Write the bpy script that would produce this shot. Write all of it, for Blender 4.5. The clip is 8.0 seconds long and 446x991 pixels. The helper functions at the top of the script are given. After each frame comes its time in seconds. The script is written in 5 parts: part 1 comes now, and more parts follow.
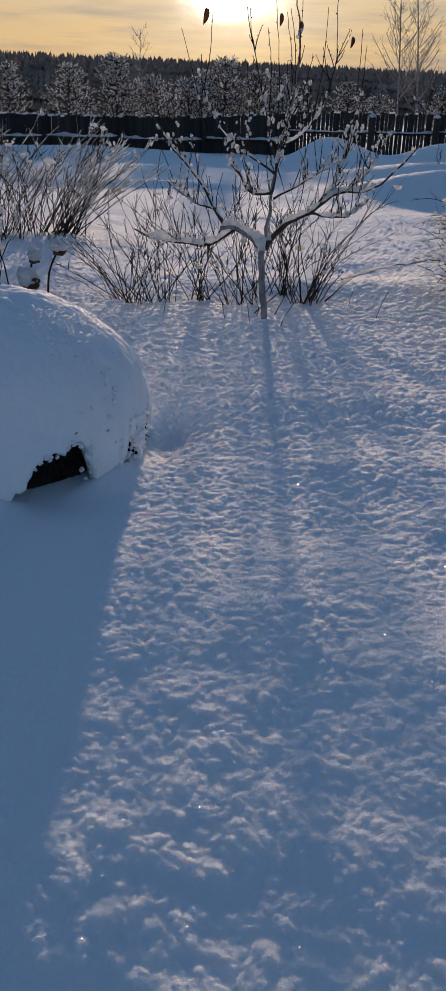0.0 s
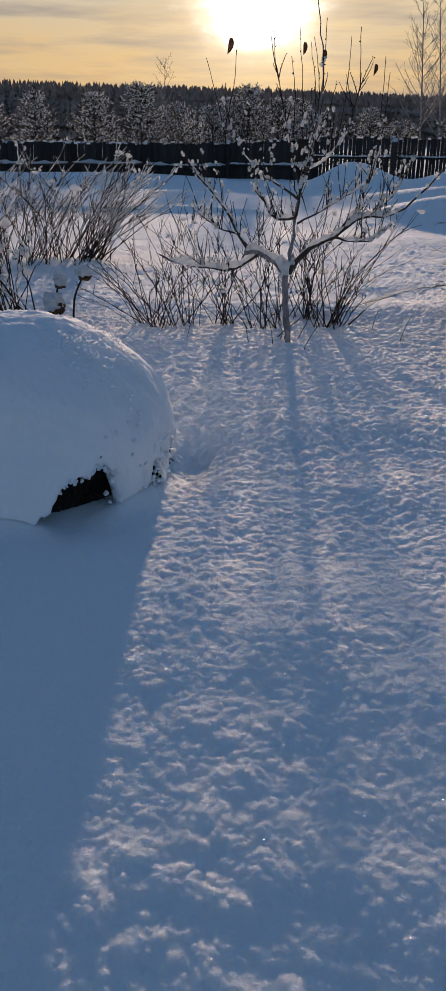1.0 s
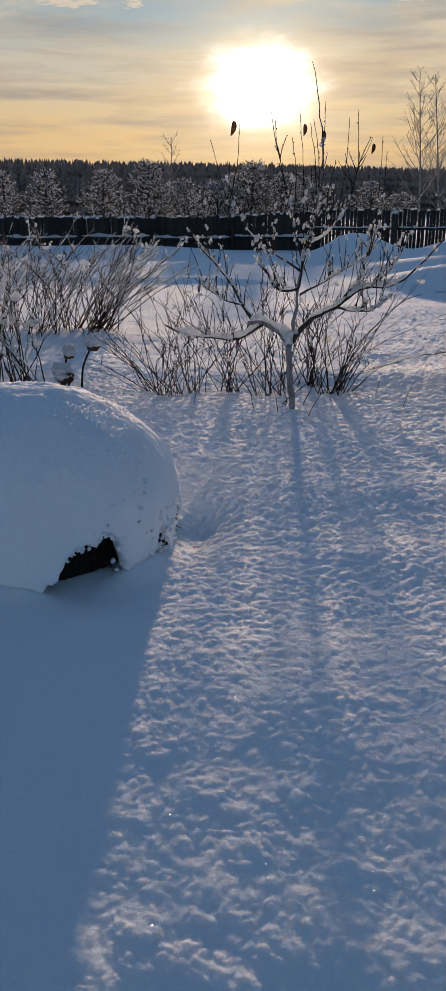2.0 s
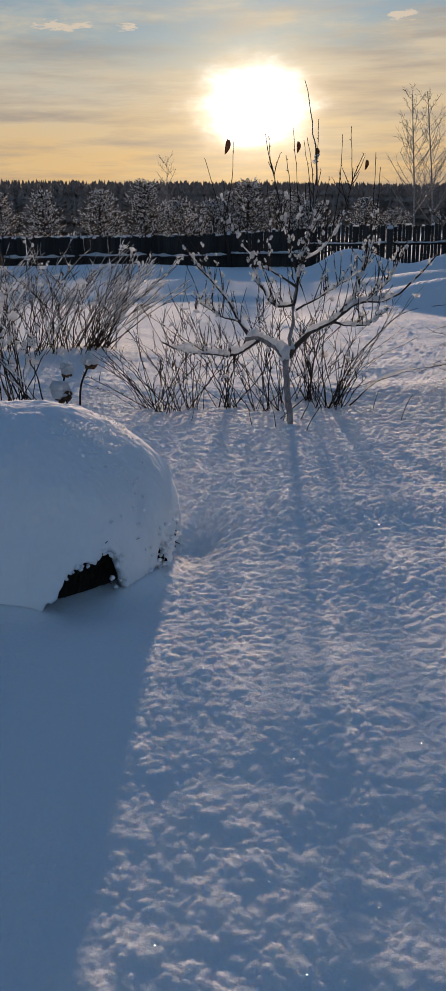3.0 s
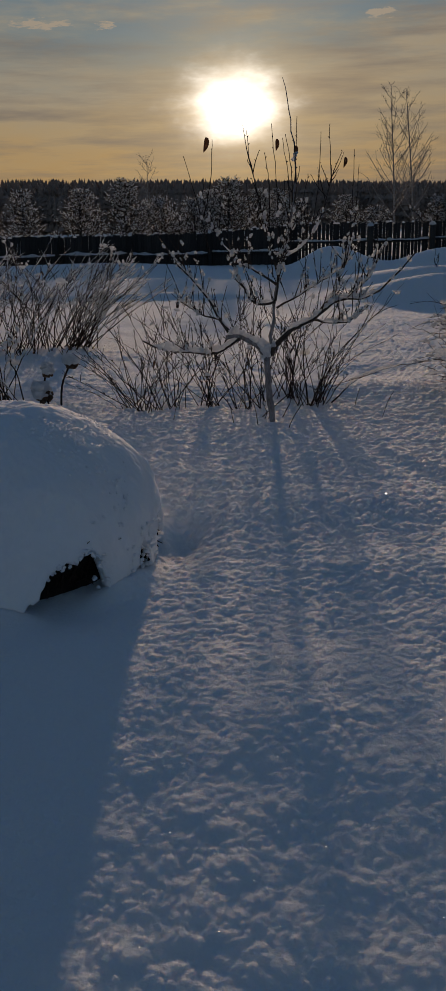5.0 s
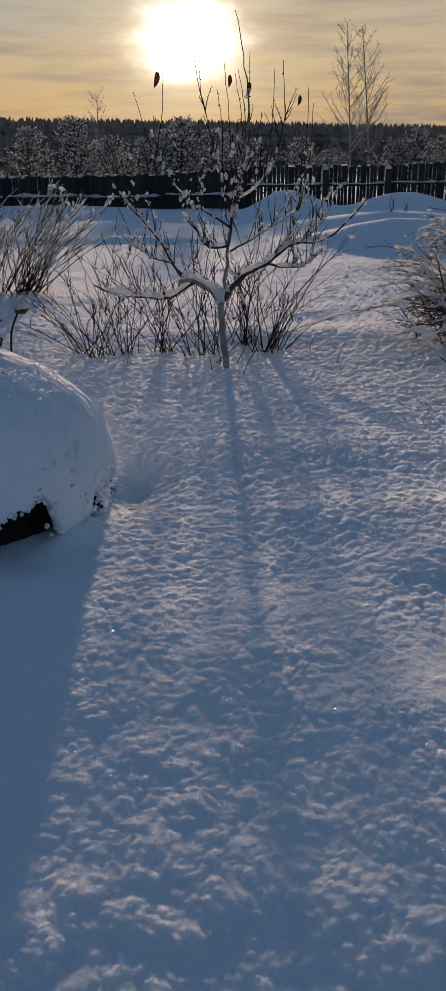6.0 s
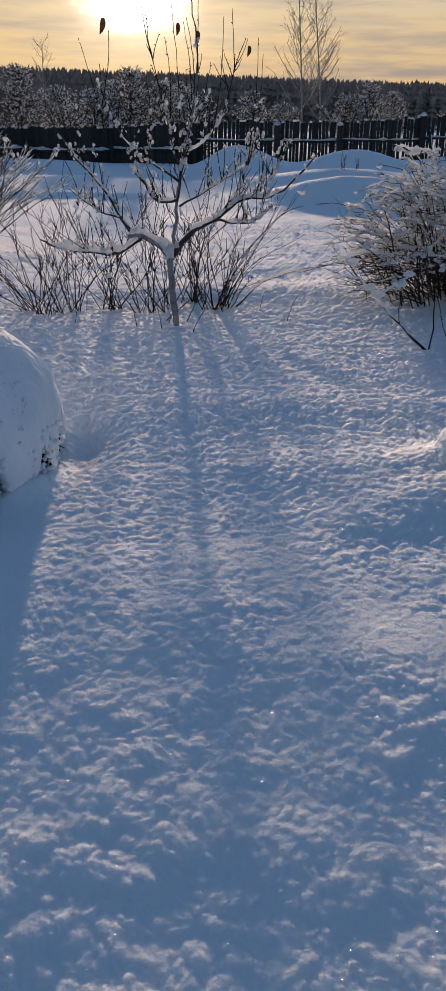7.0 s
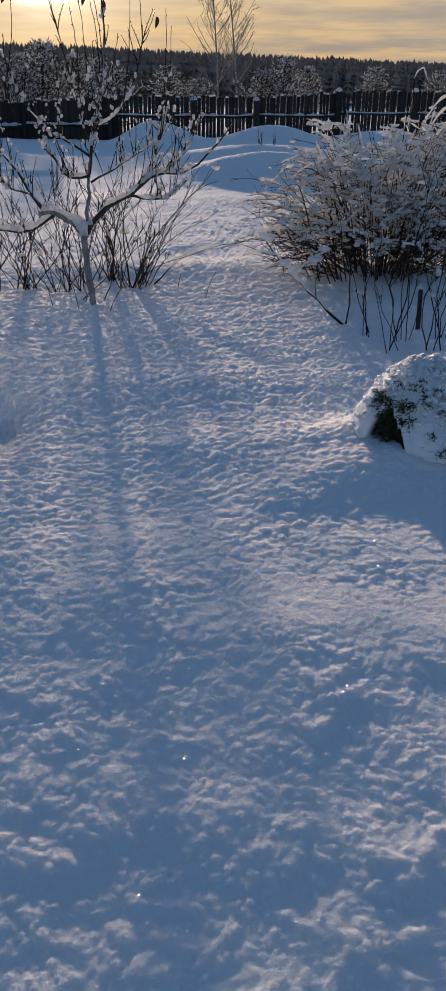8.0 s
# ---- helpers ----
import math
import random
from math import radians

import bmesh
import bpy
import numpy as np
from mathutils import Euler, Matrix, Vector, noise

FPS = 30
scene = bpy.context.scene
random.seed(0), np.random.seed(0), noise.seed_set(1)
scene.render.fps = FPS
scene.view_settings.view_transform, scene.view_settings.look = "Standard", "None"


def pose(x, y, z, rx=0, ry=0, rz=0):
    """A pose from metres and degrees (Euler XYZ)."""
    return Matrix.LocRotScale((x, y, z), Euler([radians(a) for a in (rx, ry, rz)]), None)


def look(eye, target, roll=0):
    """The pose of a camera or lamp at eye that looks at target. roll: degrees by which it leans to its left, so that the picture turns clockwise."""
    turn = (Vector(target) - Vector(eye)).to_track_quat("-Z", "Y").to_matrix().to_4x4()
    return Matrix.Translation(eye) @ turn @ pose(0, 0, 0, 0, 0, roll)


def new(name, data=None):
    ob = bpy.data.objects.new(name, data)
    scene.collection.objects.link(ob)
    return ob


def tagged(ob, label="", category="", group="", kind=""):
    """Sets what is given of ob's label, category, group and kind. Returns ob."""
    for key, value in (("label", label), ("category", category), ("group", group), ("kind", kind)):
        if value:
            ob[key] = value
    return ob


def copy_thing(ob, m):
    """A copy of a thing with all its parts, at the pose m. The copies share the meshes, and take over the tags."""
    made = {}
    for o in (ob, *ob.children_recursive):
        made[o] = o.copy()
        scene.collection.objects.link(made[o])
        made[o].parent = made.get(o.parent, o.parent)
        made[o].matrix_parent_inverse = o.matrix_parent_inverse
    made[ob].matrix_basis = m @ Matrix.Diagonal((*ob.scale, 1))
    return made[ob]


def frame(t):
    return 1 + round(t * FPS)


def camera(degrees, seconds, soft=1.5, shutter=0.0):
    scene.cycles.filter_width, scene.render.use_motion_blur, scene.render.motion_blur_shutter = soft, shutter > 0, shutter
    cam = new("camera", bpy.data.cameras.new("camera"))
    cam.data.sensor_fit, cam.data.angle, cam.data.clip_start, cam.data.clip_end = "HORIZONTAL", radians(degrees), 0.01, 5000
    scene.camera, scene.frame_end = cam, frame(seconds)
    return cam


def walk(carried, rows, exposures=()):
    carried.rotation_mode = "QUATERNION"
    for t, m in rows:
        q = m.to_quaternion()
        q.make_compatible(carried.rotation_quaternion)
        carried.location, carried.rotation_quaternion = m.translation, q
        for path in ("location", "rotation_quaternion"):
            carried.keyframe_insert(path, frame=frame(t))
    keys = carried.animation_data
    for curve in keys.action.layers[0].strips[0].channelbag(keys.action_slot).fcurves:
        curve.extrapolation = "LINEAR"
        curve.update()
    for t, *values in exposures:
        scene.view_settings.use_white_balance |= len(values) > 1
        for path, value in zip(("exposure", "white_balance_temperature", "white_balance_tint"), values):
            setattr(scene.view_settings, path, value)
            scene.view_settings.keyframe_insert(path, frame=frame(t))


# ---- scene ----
cam = camera(29.65, 8.0)
PATH = [
    (0.0, pose(-0.027, 0.006, 1.591, 65.435, -1.120, 2.890)),
    (0.5, pose(-0.031, 0.007, 1.594, 65.745, -1.001, 3.465)),
    (1.0, pose(-0.033, 0.012, 1.598, 66.900, -0.603, 4.349)),
    (1.5, pose(-0.030, 0.004, 1.616, 69.599, -0.393, 4.623)),
    (2.0, pose(-0.022, -0.014, 1.624, 71.233, 0.001, 4.674)),
    (3.5, pose(-0.012, -0.011, 1.617, 72.404, 1.003, 4.211)),
    (4.0, pose(-0.007, -0.019, 1.623, 72.398, 1.115, 3.980)),
    (5.5, pose(0.001, 0.004, 1.609, 71.777, 0.910, 2.018)),
    (6.0, pose(0.008, 0.007, 1.599, 68.698, 0.509, 0.251)),
    (6.5, pose(0.011, 0.014, 1.591, 66.779, 0.098, -1.043)),
    (7.0, pose(0.021, -0.011, 1.584, 66.052, -0.471, -2.843)),
    (7.5, pose(0.050, 0.006, 1.578, 65.198, -0.751, -5.207)),
    (8.0, pose(0.071, -0.004, 1.572, 64.711, -0.657, -7.963)),
]
EXPOSURES = [
    (0.0, -0.04, 6500, 10), (1.5, 0.0, 6700, 10), (3.5, -0.18, 6750, 10), (3.7, -0.38, 6750, 10), (4.0, -0.98, 7000, 10), (4.3, -1.06, 7050, 10),
    (5.5, -1.01, 7080, 10), (5.7, -0.86, 6980, 10), (6.0, -0.32, 6750, 10), (6.5, 0.10, 6600, 10), (7.5, 0.03, 6520, 10), (8.0, 0.0, 6520, 10),
]
walk(cam, PATH, EXPOSURES)

# ---- world, sun ----
SUN_EL, SUN_AZ = 7.0, 2.27      # degrees; azimuth to the left of +y
a, e = radians(SUN_AZ), radians(SUN_EL)
SUN_DIR = Vector((-math.sin(a) * math.cos(e), math.cos(a) * math.cos(e), math.sin(e)))


class Nodes:
    """Short way to wire a node tree."""

    def __init__(self, tree):
        self.tree = tree

    def add(self, kind, *ins, out=0, operation=""):
        n = self.tree.nodes.new("ShaderNode" + kind)
        if operation:
            n.operation = operation
        for k, v in enumerate(ins):
            self.put(n, k, v)
        n_out = n.outputs[out] if out is not None else n
        return n_out

    def put(self, n, k, v):
        if v is None:
            return
        if isinstance(v, bpy.types.NodeSocket):
            self.tree.links.new(v, n.inputs[k])
        elif isinstance(v, (tuple, list)) and len(v) == 3 and len(n.inputs[k].default_value) == 4:
            n.inputs[k].default_value = (*v, 1)
        else:
            n.inputs[k].default_value = v

    def math(self, op, a, b=None, c=None):
        return self.add("Math", a, b, c, operation=op)

    def mix(self, f, a, b):
        n = self.tree.nodes.new("ShaderNodeMix")
        n.data_type = "RGBA"
        for k, v in ((0, f), (6, a), (7, b)):
            self.put(n, k, v)
        return n.outputs[2]

    def ramp(self, f, *stops):
        n = self.tree.nodes.new("ShaderNodeValToRGB")
        self.put(n, 0, f)
        els = n.color_ramp.elements
        while len(els) < len(stops):
            els.new(0.5)
        for el, (p, c) in zip(els, stops):
            el.position = p
            el.color = (*c, 1) if isinstance(c, tuple) else (c, c, c, 1)
        return n.outputs[0]


world = bpy.data.worlds.new("world")
scene.world = world
world.use_nodes = True
world.node_tree.nodes.clear()
w = Nodes(world.node_tree)
way = w.add("TexCoord")
wx = w.add("SeparateXYZ", way, out=None)
up = wx.outputs[2]
sky = w.tree.nodes.new("ShaderNodeTexSky")
sky.sky_type = "NISHITA"
sky.sun_disc = False
sky.sun_elevation = e
sky.sun_rotation = -a
sky.air_density, sky.dust_density, sky.ozone_density = 1.0, 0.1, 3.2
clear = w.add("VectorMath", sky.outputs[0], (0.208, 0.174, 0.172), operation="MULTIPLY")
# added gradient: horizon dimmed against the unseen zenith, to balance light on the snow
clear = w.add("VectorMath", clear, None, None, w.ramp(up, (0.0, 0.44), (0.35, 0.84), (1.0, 1.0)), operation="SCALE")
# angle to the sun, in degrees
dot = w.add("VectorMath", way, tuple(SUN_DIR), operation="DOT_PRODUCT", out=1)
off = w.math("MULTIPLY", w.math("ARCCOSINE", w.math("MINIMUM", dot, 0.99999)), 180 / math.pi)
# thin streaked cloud low over the horizon, torn open higher up
warp = w.add("VectorMath", way, (2.2, 2.2, 10.0), operation="MULTIPLY")
streak = w.add("TexNoise", warp, None, 1.6, 6.0, 0.62)
fine = w.add("TexNoise", w.add("VectorMath", way, (4.0, 4.0, 40.0), operation="MULTIPLY"), None, 1.5, 5.0, 0.6)
height = w.math("ADD", up, w.math("MULTIPLY", w.math("SUBTRACT", streak, 0.5), 0.22))
veil_colour = w.ramp(height, (0.0, (0.62, 0.37, 0.16)), (0.055, (0.68, 0.46, 0.23)), (0.10, (0.64, 0.48, 0.29)),
                     (0.155, (0.56, 0.48, 0.37)), (0.205, (0.42, 0.43, 0.40)), (0.28, (0.24, 0.33, 0.38)))
grey = w.ramp(fine, (0.42, 0.0), (0.66, 1.0))
veil_colour = w.mix(w.math("MULTIPLY", grey, 0.8), veil_colour, (0.33, 0.28, 0.25))
patches = w.math("MULTIPLY", w.ramp(streak, (0.41, 0.0), (0.57, 1.0)), w.ramp(up, (0.15, 0.0), (0.21, 0.95)))
veil_colour = w.mix(patches, veil_colour, (0.17, 0.30, 0.39))
# the veil is warm round the sun and fades to the blue sky away from it
near = w.ramp(w.math("DIVIDE", off, 90.0), (0.0, 1.0), (0.33, 0.85), (0.75, 0.0))
low = w.ramp(height, (0.18, 1.0), (0.34, 0.0))
veil = w.math("MULTIPLY", near, low)
veil_colour = w.add("VectorMath", veil_colour, (1.12, 1.12, 1.10), operation="MULTIPLY")
colour = w.mix(veil, clear, veil_colour)
# the sun burns a wide ragged patch into the cloud
azim = w.math("MULTIPLY", w.math("ARCTAN2", wx.outputs[0], wx.outputs[1]), 180 / math.pi)
elev = w.math("MULTIPLY", w.math("ARCSINE", up), 180 / math.pi)
across = w.math("POWER", w.math("DIVIDE", w.math("ADD", azim, SUN_AZ), 2.05), 2.0)
above = w.math("POWER", w.math("DIVIDE", w.math("SUBTRACT", elev, SUN_EL), 1.55), 2.0)
ragged = w.add("TexNoise", w.add("VectorMath", way, (18.0, 18.0, 46.0), operation="MULTIPLY"), None, 1.0, 4.0, 0.6)
patch = w.math("MULTIPLY", w.math("ADD", across, above), w.math("ADD", w.math("MULTIPLY", ragged, 1.8), 0.1))
core = w.math("MULTIPLY", w.math("EXPONENT", w.math("MULTIPLY", patch, -1.0)), 4.6)
halo = w.math("MULTIPLY", w.math("EXPONENT", w.math("DIVIDE", off, -3.6)), 0.9)
wide = w.math("MULTIPLY", halo, w.math("ADD", w.math("MULTIPLY", fine, 0.9), 0.55))
glow = w.add("VectorMath", w.add("CombineXYZ", core, core, core), w.add("VectorMath", (1.0, 0.72, 0.36), None, None, wide, operation="SCALE"), operation="ADD")
# a few small bright clouds high over the veil
tear = w.math("MULTIPLY", w.math("SUBTRACT", w.add("TexNoise", w.add("VectorMath", way, (60.0, 60.0, 260.0), operation="MULTIPLY"), None, 1.0, 4.0, 0.65), 0.5), 7.0)
bright = 0.0
for az0, el0, half, thick in ((-14.0, 11.45, 1.9, 0.30), (-10.1, 11.45, 0.7, 0.25), (6.5, 11.75, 0.9, 0.28)):
    u = w.math("POWER", w.math("DIVIDE", w.math("SUBTRACT", azim, az0), half), 2.0)
    v = w.math("POWER", w.math("DIVIDE", w.math("SUBTRACT", elev, el0), thick), 2.0)
    k = w.math("SUBTRACT", w.math("ADD", tear, 1.0), w.math("ADD", u, v))
    bright = w.math("ADD", bright, w.ramp(k, (0.0, 0.0), (0.8, 1.0)))
# a grey cloud bank low in the sky, away from the sun
bank = w.math("MULTIPLY", w.ramp(w.math("DIVIDE", azim, 30.0), (0.05, 0.0), (0.42, 1.0)), w.ramp(w.math("DIVIDE", elev, 10.0), (0.20, 1.0), (0.62, 0.0)))
bank = w.math("MULTIPLY", bank, w.ramp(fine, (0.36, 0.15), (0.58, 1.0)))
colour = w.mix(w.math("MULTIPLY", bank, 0.85), colour, (0.33, 0.28, 0.26))
colour = w.mix(w.math("MULTIPLY", w.math("MINIMUM", bright, 1.0), 0.75), colour, (0.72, 0.60, 0.48))
total = w.add("VectorMath", colour, glow, operation="ADD")
back = w.add("Background", total, 1.0)
w.tree.links.new(back, w.add("OutputWorld", out=None).inputs[0])

sun = new("sun", bpy.data.lights.new("sun", "SUN"))
sun.data.energy, sun.data.angle, sun.data.color = 6.2, radians(1.35), (1, 0.74, 0.55)
sun.matrix_world = look(SUN_DIR * 80, (0, 0, 0))


# ---- materials ----
def material(name):
    m = bpy.data.materials.new(name)
    m.use_nodes = True
    m.node_tree.nodes.clear()
    return m, Nodes(m.node_tree)


def finish(m, n, shader):
    n.tree.links.new(shader, n.add("OutputMaterial", out=None).inputs[0])
    return m


def rough_stuff(name, dark, light, rough, scale, bump=0.3, bump_scale=None, stretch=(1, 1, 1), dist=0.01, random=0.0, spec=0.3, through_light=0.0):
    """A surface of two colours mixed by noise at two scales, with relief."""
    m, n = material(name)
    at = n.add("VectorMath", n.add("TexCoord", out=3), stretch, operation="MULTIPLY")
    big = n.add("TexNoise", at, None, scale, 3.0, 0.6)
    small = n.add("TexNoise", at, None, bump_scale or scale * 8, 4.0, 0.65)
    f = n.ramp(n.math("ADD", n.math("MULTIPLY", big, 0.6), n.math("MULTIPLY", small, 0.4)), (0.35, 0.0), (0.65, 1.0))
    c = n.mix(f, dark, light)
    if random:
        r = n.add("ObjectInfo", out=5)
        c = n.add("HueSaturation", 0.5, 1.0, n.math("ADD", n.math("MULTIPLY", r, random), 1 - random / 2), 1.0, c)
    b = n.add("Bump", bump, dist, None, None, None)
    bn = b.node
    n.tree.links.new(small, bn.inputs["Height"])
    p = n.add("BsdfPrincipled", out=None)
    n.put(p, "Base Color", c)
    n.put(p, "Roughness", rough)
    n.put(p, "Specular IOR Level", spec)
    n.put(p, "Normal", b)
    out = p.outputs[0]
    if through_light:
        out = n.add("MixShader", through_light, out, n.add("BsdfTranslucent", c))
    return finish(m, n, out)


def snow_stuff(name, through_light=0.0, grain=260.0, clump=28.0, strength=0.5, scatter=0.0, gloss=0.0):
    """Dry snow: near white, grainy, with light coming through where it is thin."""
    m, n = material(name)
    at = n.add("TexCoord", out=3)
    g1 = n.add("TexNoise", at, None, grain, 3.0, 0.7)
    g2 = n.add("TexNoise", at, None, clump, 5.0, 0.6)
    c = n.mix(g2, (0.84, 0.88, 0.93), (0.93, 0.94, 0.95))
    h = n.math("ADD", n.math("MULTIPLY", g1, 0.4), g2)
    b = n.add("Bump", strength, 0.012)
    n.tree.links.new(h, b.node.inputs["Height"])
    p = n.add("BsdfPrincipled", out=None)
    n.put(p, "Base Color", c)
    n.put(p, "Roughness", 0.85)
    n.put(p, "Specular IOR Level", gloss)
    n.put(p, "Normal", b)
    if scatter:
        n.put(p, "Subsurface Weight", scatter)
        n.put(p, "Subsurface Radius", (1.0, 0.9, 0.8))
        n.put(p, "Subsurface Scale", 0.04)
    s = p.outputs[0]
    if through_light:
        tr = n.add("BsdfTranslucent", (0.93, 0.92, 0.90))
        s = n.add("MixShader", through_light, s, tr)
    return finish(m, n, s)


SNOW = snow_stuff("snow", 0.0, 150.0, 55.0, 0.75, scatter=0.95, gloss=0.035)
SNOW_TUFT = snow_stuff("thin_snow_tuft", 0.60, 300.0, 45.0, 0.6)
SNOW_LOAD = snow_stuff("snow_on_twigs", 0.48, 300.0, 45.0, 0.6)
SNOW_SHELL = snow_stuff("snow_shell", 0.0, 200.0, 30.0, 0.35, scatter=0.6, gloss=0.035)
BARK = rough_stuff("bark", (0.026, 0.020, 0.018), (0.07, 0.055, 0.046), 0.8, 30, 0.5, 160, (1, 1, 0.3), 0.004)
TWIG = rough_stuff("twig_bark", (0.017, 0.0115, 0.0095), (0.052, 0.034, 0.026), 0.6, 25, 0.3, 200, random=0.6, dist=0.002, spec=0.12)
FROST_BARK = rough_stuff("frosted_trunk_bark", (0.09, 0.08, 0.075), (0.33, 0.32, 0.33), 0.8, 22, 0.5, 120, (1, 1, 0.35), 0.004)
DRY_LEAF = rough_stuff("dry_leaf", (0.12, 0.07, 0.04), (0.26, 0.15, 0.085), 0.6, 40, 0.4, 200, random=0.5, through_light=0.5)
FENCE_WOOD = rough_stuff("weathered_planks", (0.016, 0.014, 0.013), (0.05, 0.044, 0.04), 0.85, 6, 0.4, 40, (6, 6, 0.5), 0.004, random=0.7)
CONIFER = rough_stuff("conifer_green", (0.02, 0.028, 0.014), (0.06, 0.07, 0.035), 0.7, 30, 0.3, 160, random=0.4)
PINE = rough_stuff("pine_needles", (0.04, 0.036, 0.024), (0.10, 0.085, 0.06), 0.7, 4, 0.2, 30, random=0.4, through_light=0.3)
FROST = snow_stuff("hoar_frost", 0.45, 60.0, 8.0, 0.2)
# paler than the near pines: haze before the wood is mixed into its colour
FAR_PINE = rough_stuff("far_hazed_wood", (0.19, 0.135, 0.105), (0.38, 0.29, 0.235), 0.9, 0.25, 0.2, 1.2)
BIRCH = rough_stuff("birch_bark", (0.10, 0.09, 0.085), (0.42, 0.40, 0.38), 0.7, 5, 0.3, 30, (1, 1, 3))
# litter; also the near-black that stands in for shade in the mound's hollow
EARTH = rough_stuff("dark_litter_and_shade", (0.010, 0.008, 0.006), (0.03, 0.024, 0.018), 0.9, 18, 0.8, 90, dist=0.02)
STAKE = rough_stuff("old_stake", (0.02, 0.018, 0.02), (0.05, 0.045, 0.05), 0.8, 20, 0.3, 120, (1, 1, 0.2), 0.004)
ICE, n = material("snow_crystal")
ICE = finish(ICE, n, n.add("BsdfGlossy", (0.95, 0.95, 0.95), 0.28))

# ---- noise ----
PERM = np.random.RandomState(7).permutation(256)
ANG = np.random.RandomState(8).rand(256) * 2 * np.pi
GX, GY = np.cos(ANG), np.sin(ANG)


def perlin(x, y):
    """Gradient noise in about -0.7 to 0.7, for arrays."""
    x, y = np.asarray(x, float), np.asarray(y, float)
    xi, yi = np.floor(x).astype(int), np.floor(y).astype(int)
    u, v = x - xi, y - yi
    fu, fv = u * u * u * (u * (u * 6 - 15) + 10), v * v * v * (v * (v * 6 - 15) + 10)

    def g(i, j):
        h = PERM[(PERM[(xi + i) & 255] + yi + j) & 255]
        return GX[h] * (u - i) + GY[h] * (v - j)
    top = g(0, 0) * (1 - fu) + g(1, 0) * fu
    low = g(0, 1) * (1 - fu) + g(1, 1) * fu
    return top * (1 - fv) + low * fv


def domes(x, y, seed, share):
    """Rounded crumbs strewn over a unit grid, each with its own place, width and height."""
    ix, iy = np.floor(x).astype(int), np.floor(y).astype(int)
    best = np.zeros(x.shape)
    for ox in (-1, 0, 1):
        for oy in (-1, 0, 1):
            cx, cy = ix + ox, iy + oy
            k = PERM[(PERM[(cx + seed) % 256] + cy) % 256]
            k2 = PERM[(k + 57) % 256]
            k3 = PERM[(k2 + 91) % 256]
            d2 = (x - cx - k / 256) ** 2 + (y - cy - k2 / 256) ** 2
            width = 0.35 + 0.5 * k3 / 256
            tall = np.where(k2 / 256 < share, 0.35 + 0.65 * ((k + k3) % 256) / 256, 0)
            best = np.maximum(best, tall * width * np.clip(1 - d2 / (width * width), 0, 1))
    return best


def bell(d, s):
    return np.exp(-(d / s) ** 2)


def step(v, lo, hi):
    k = np.clip((v - lo) / (hi - lo), 0, 1)
    return k * k * (3 - 2 * k)


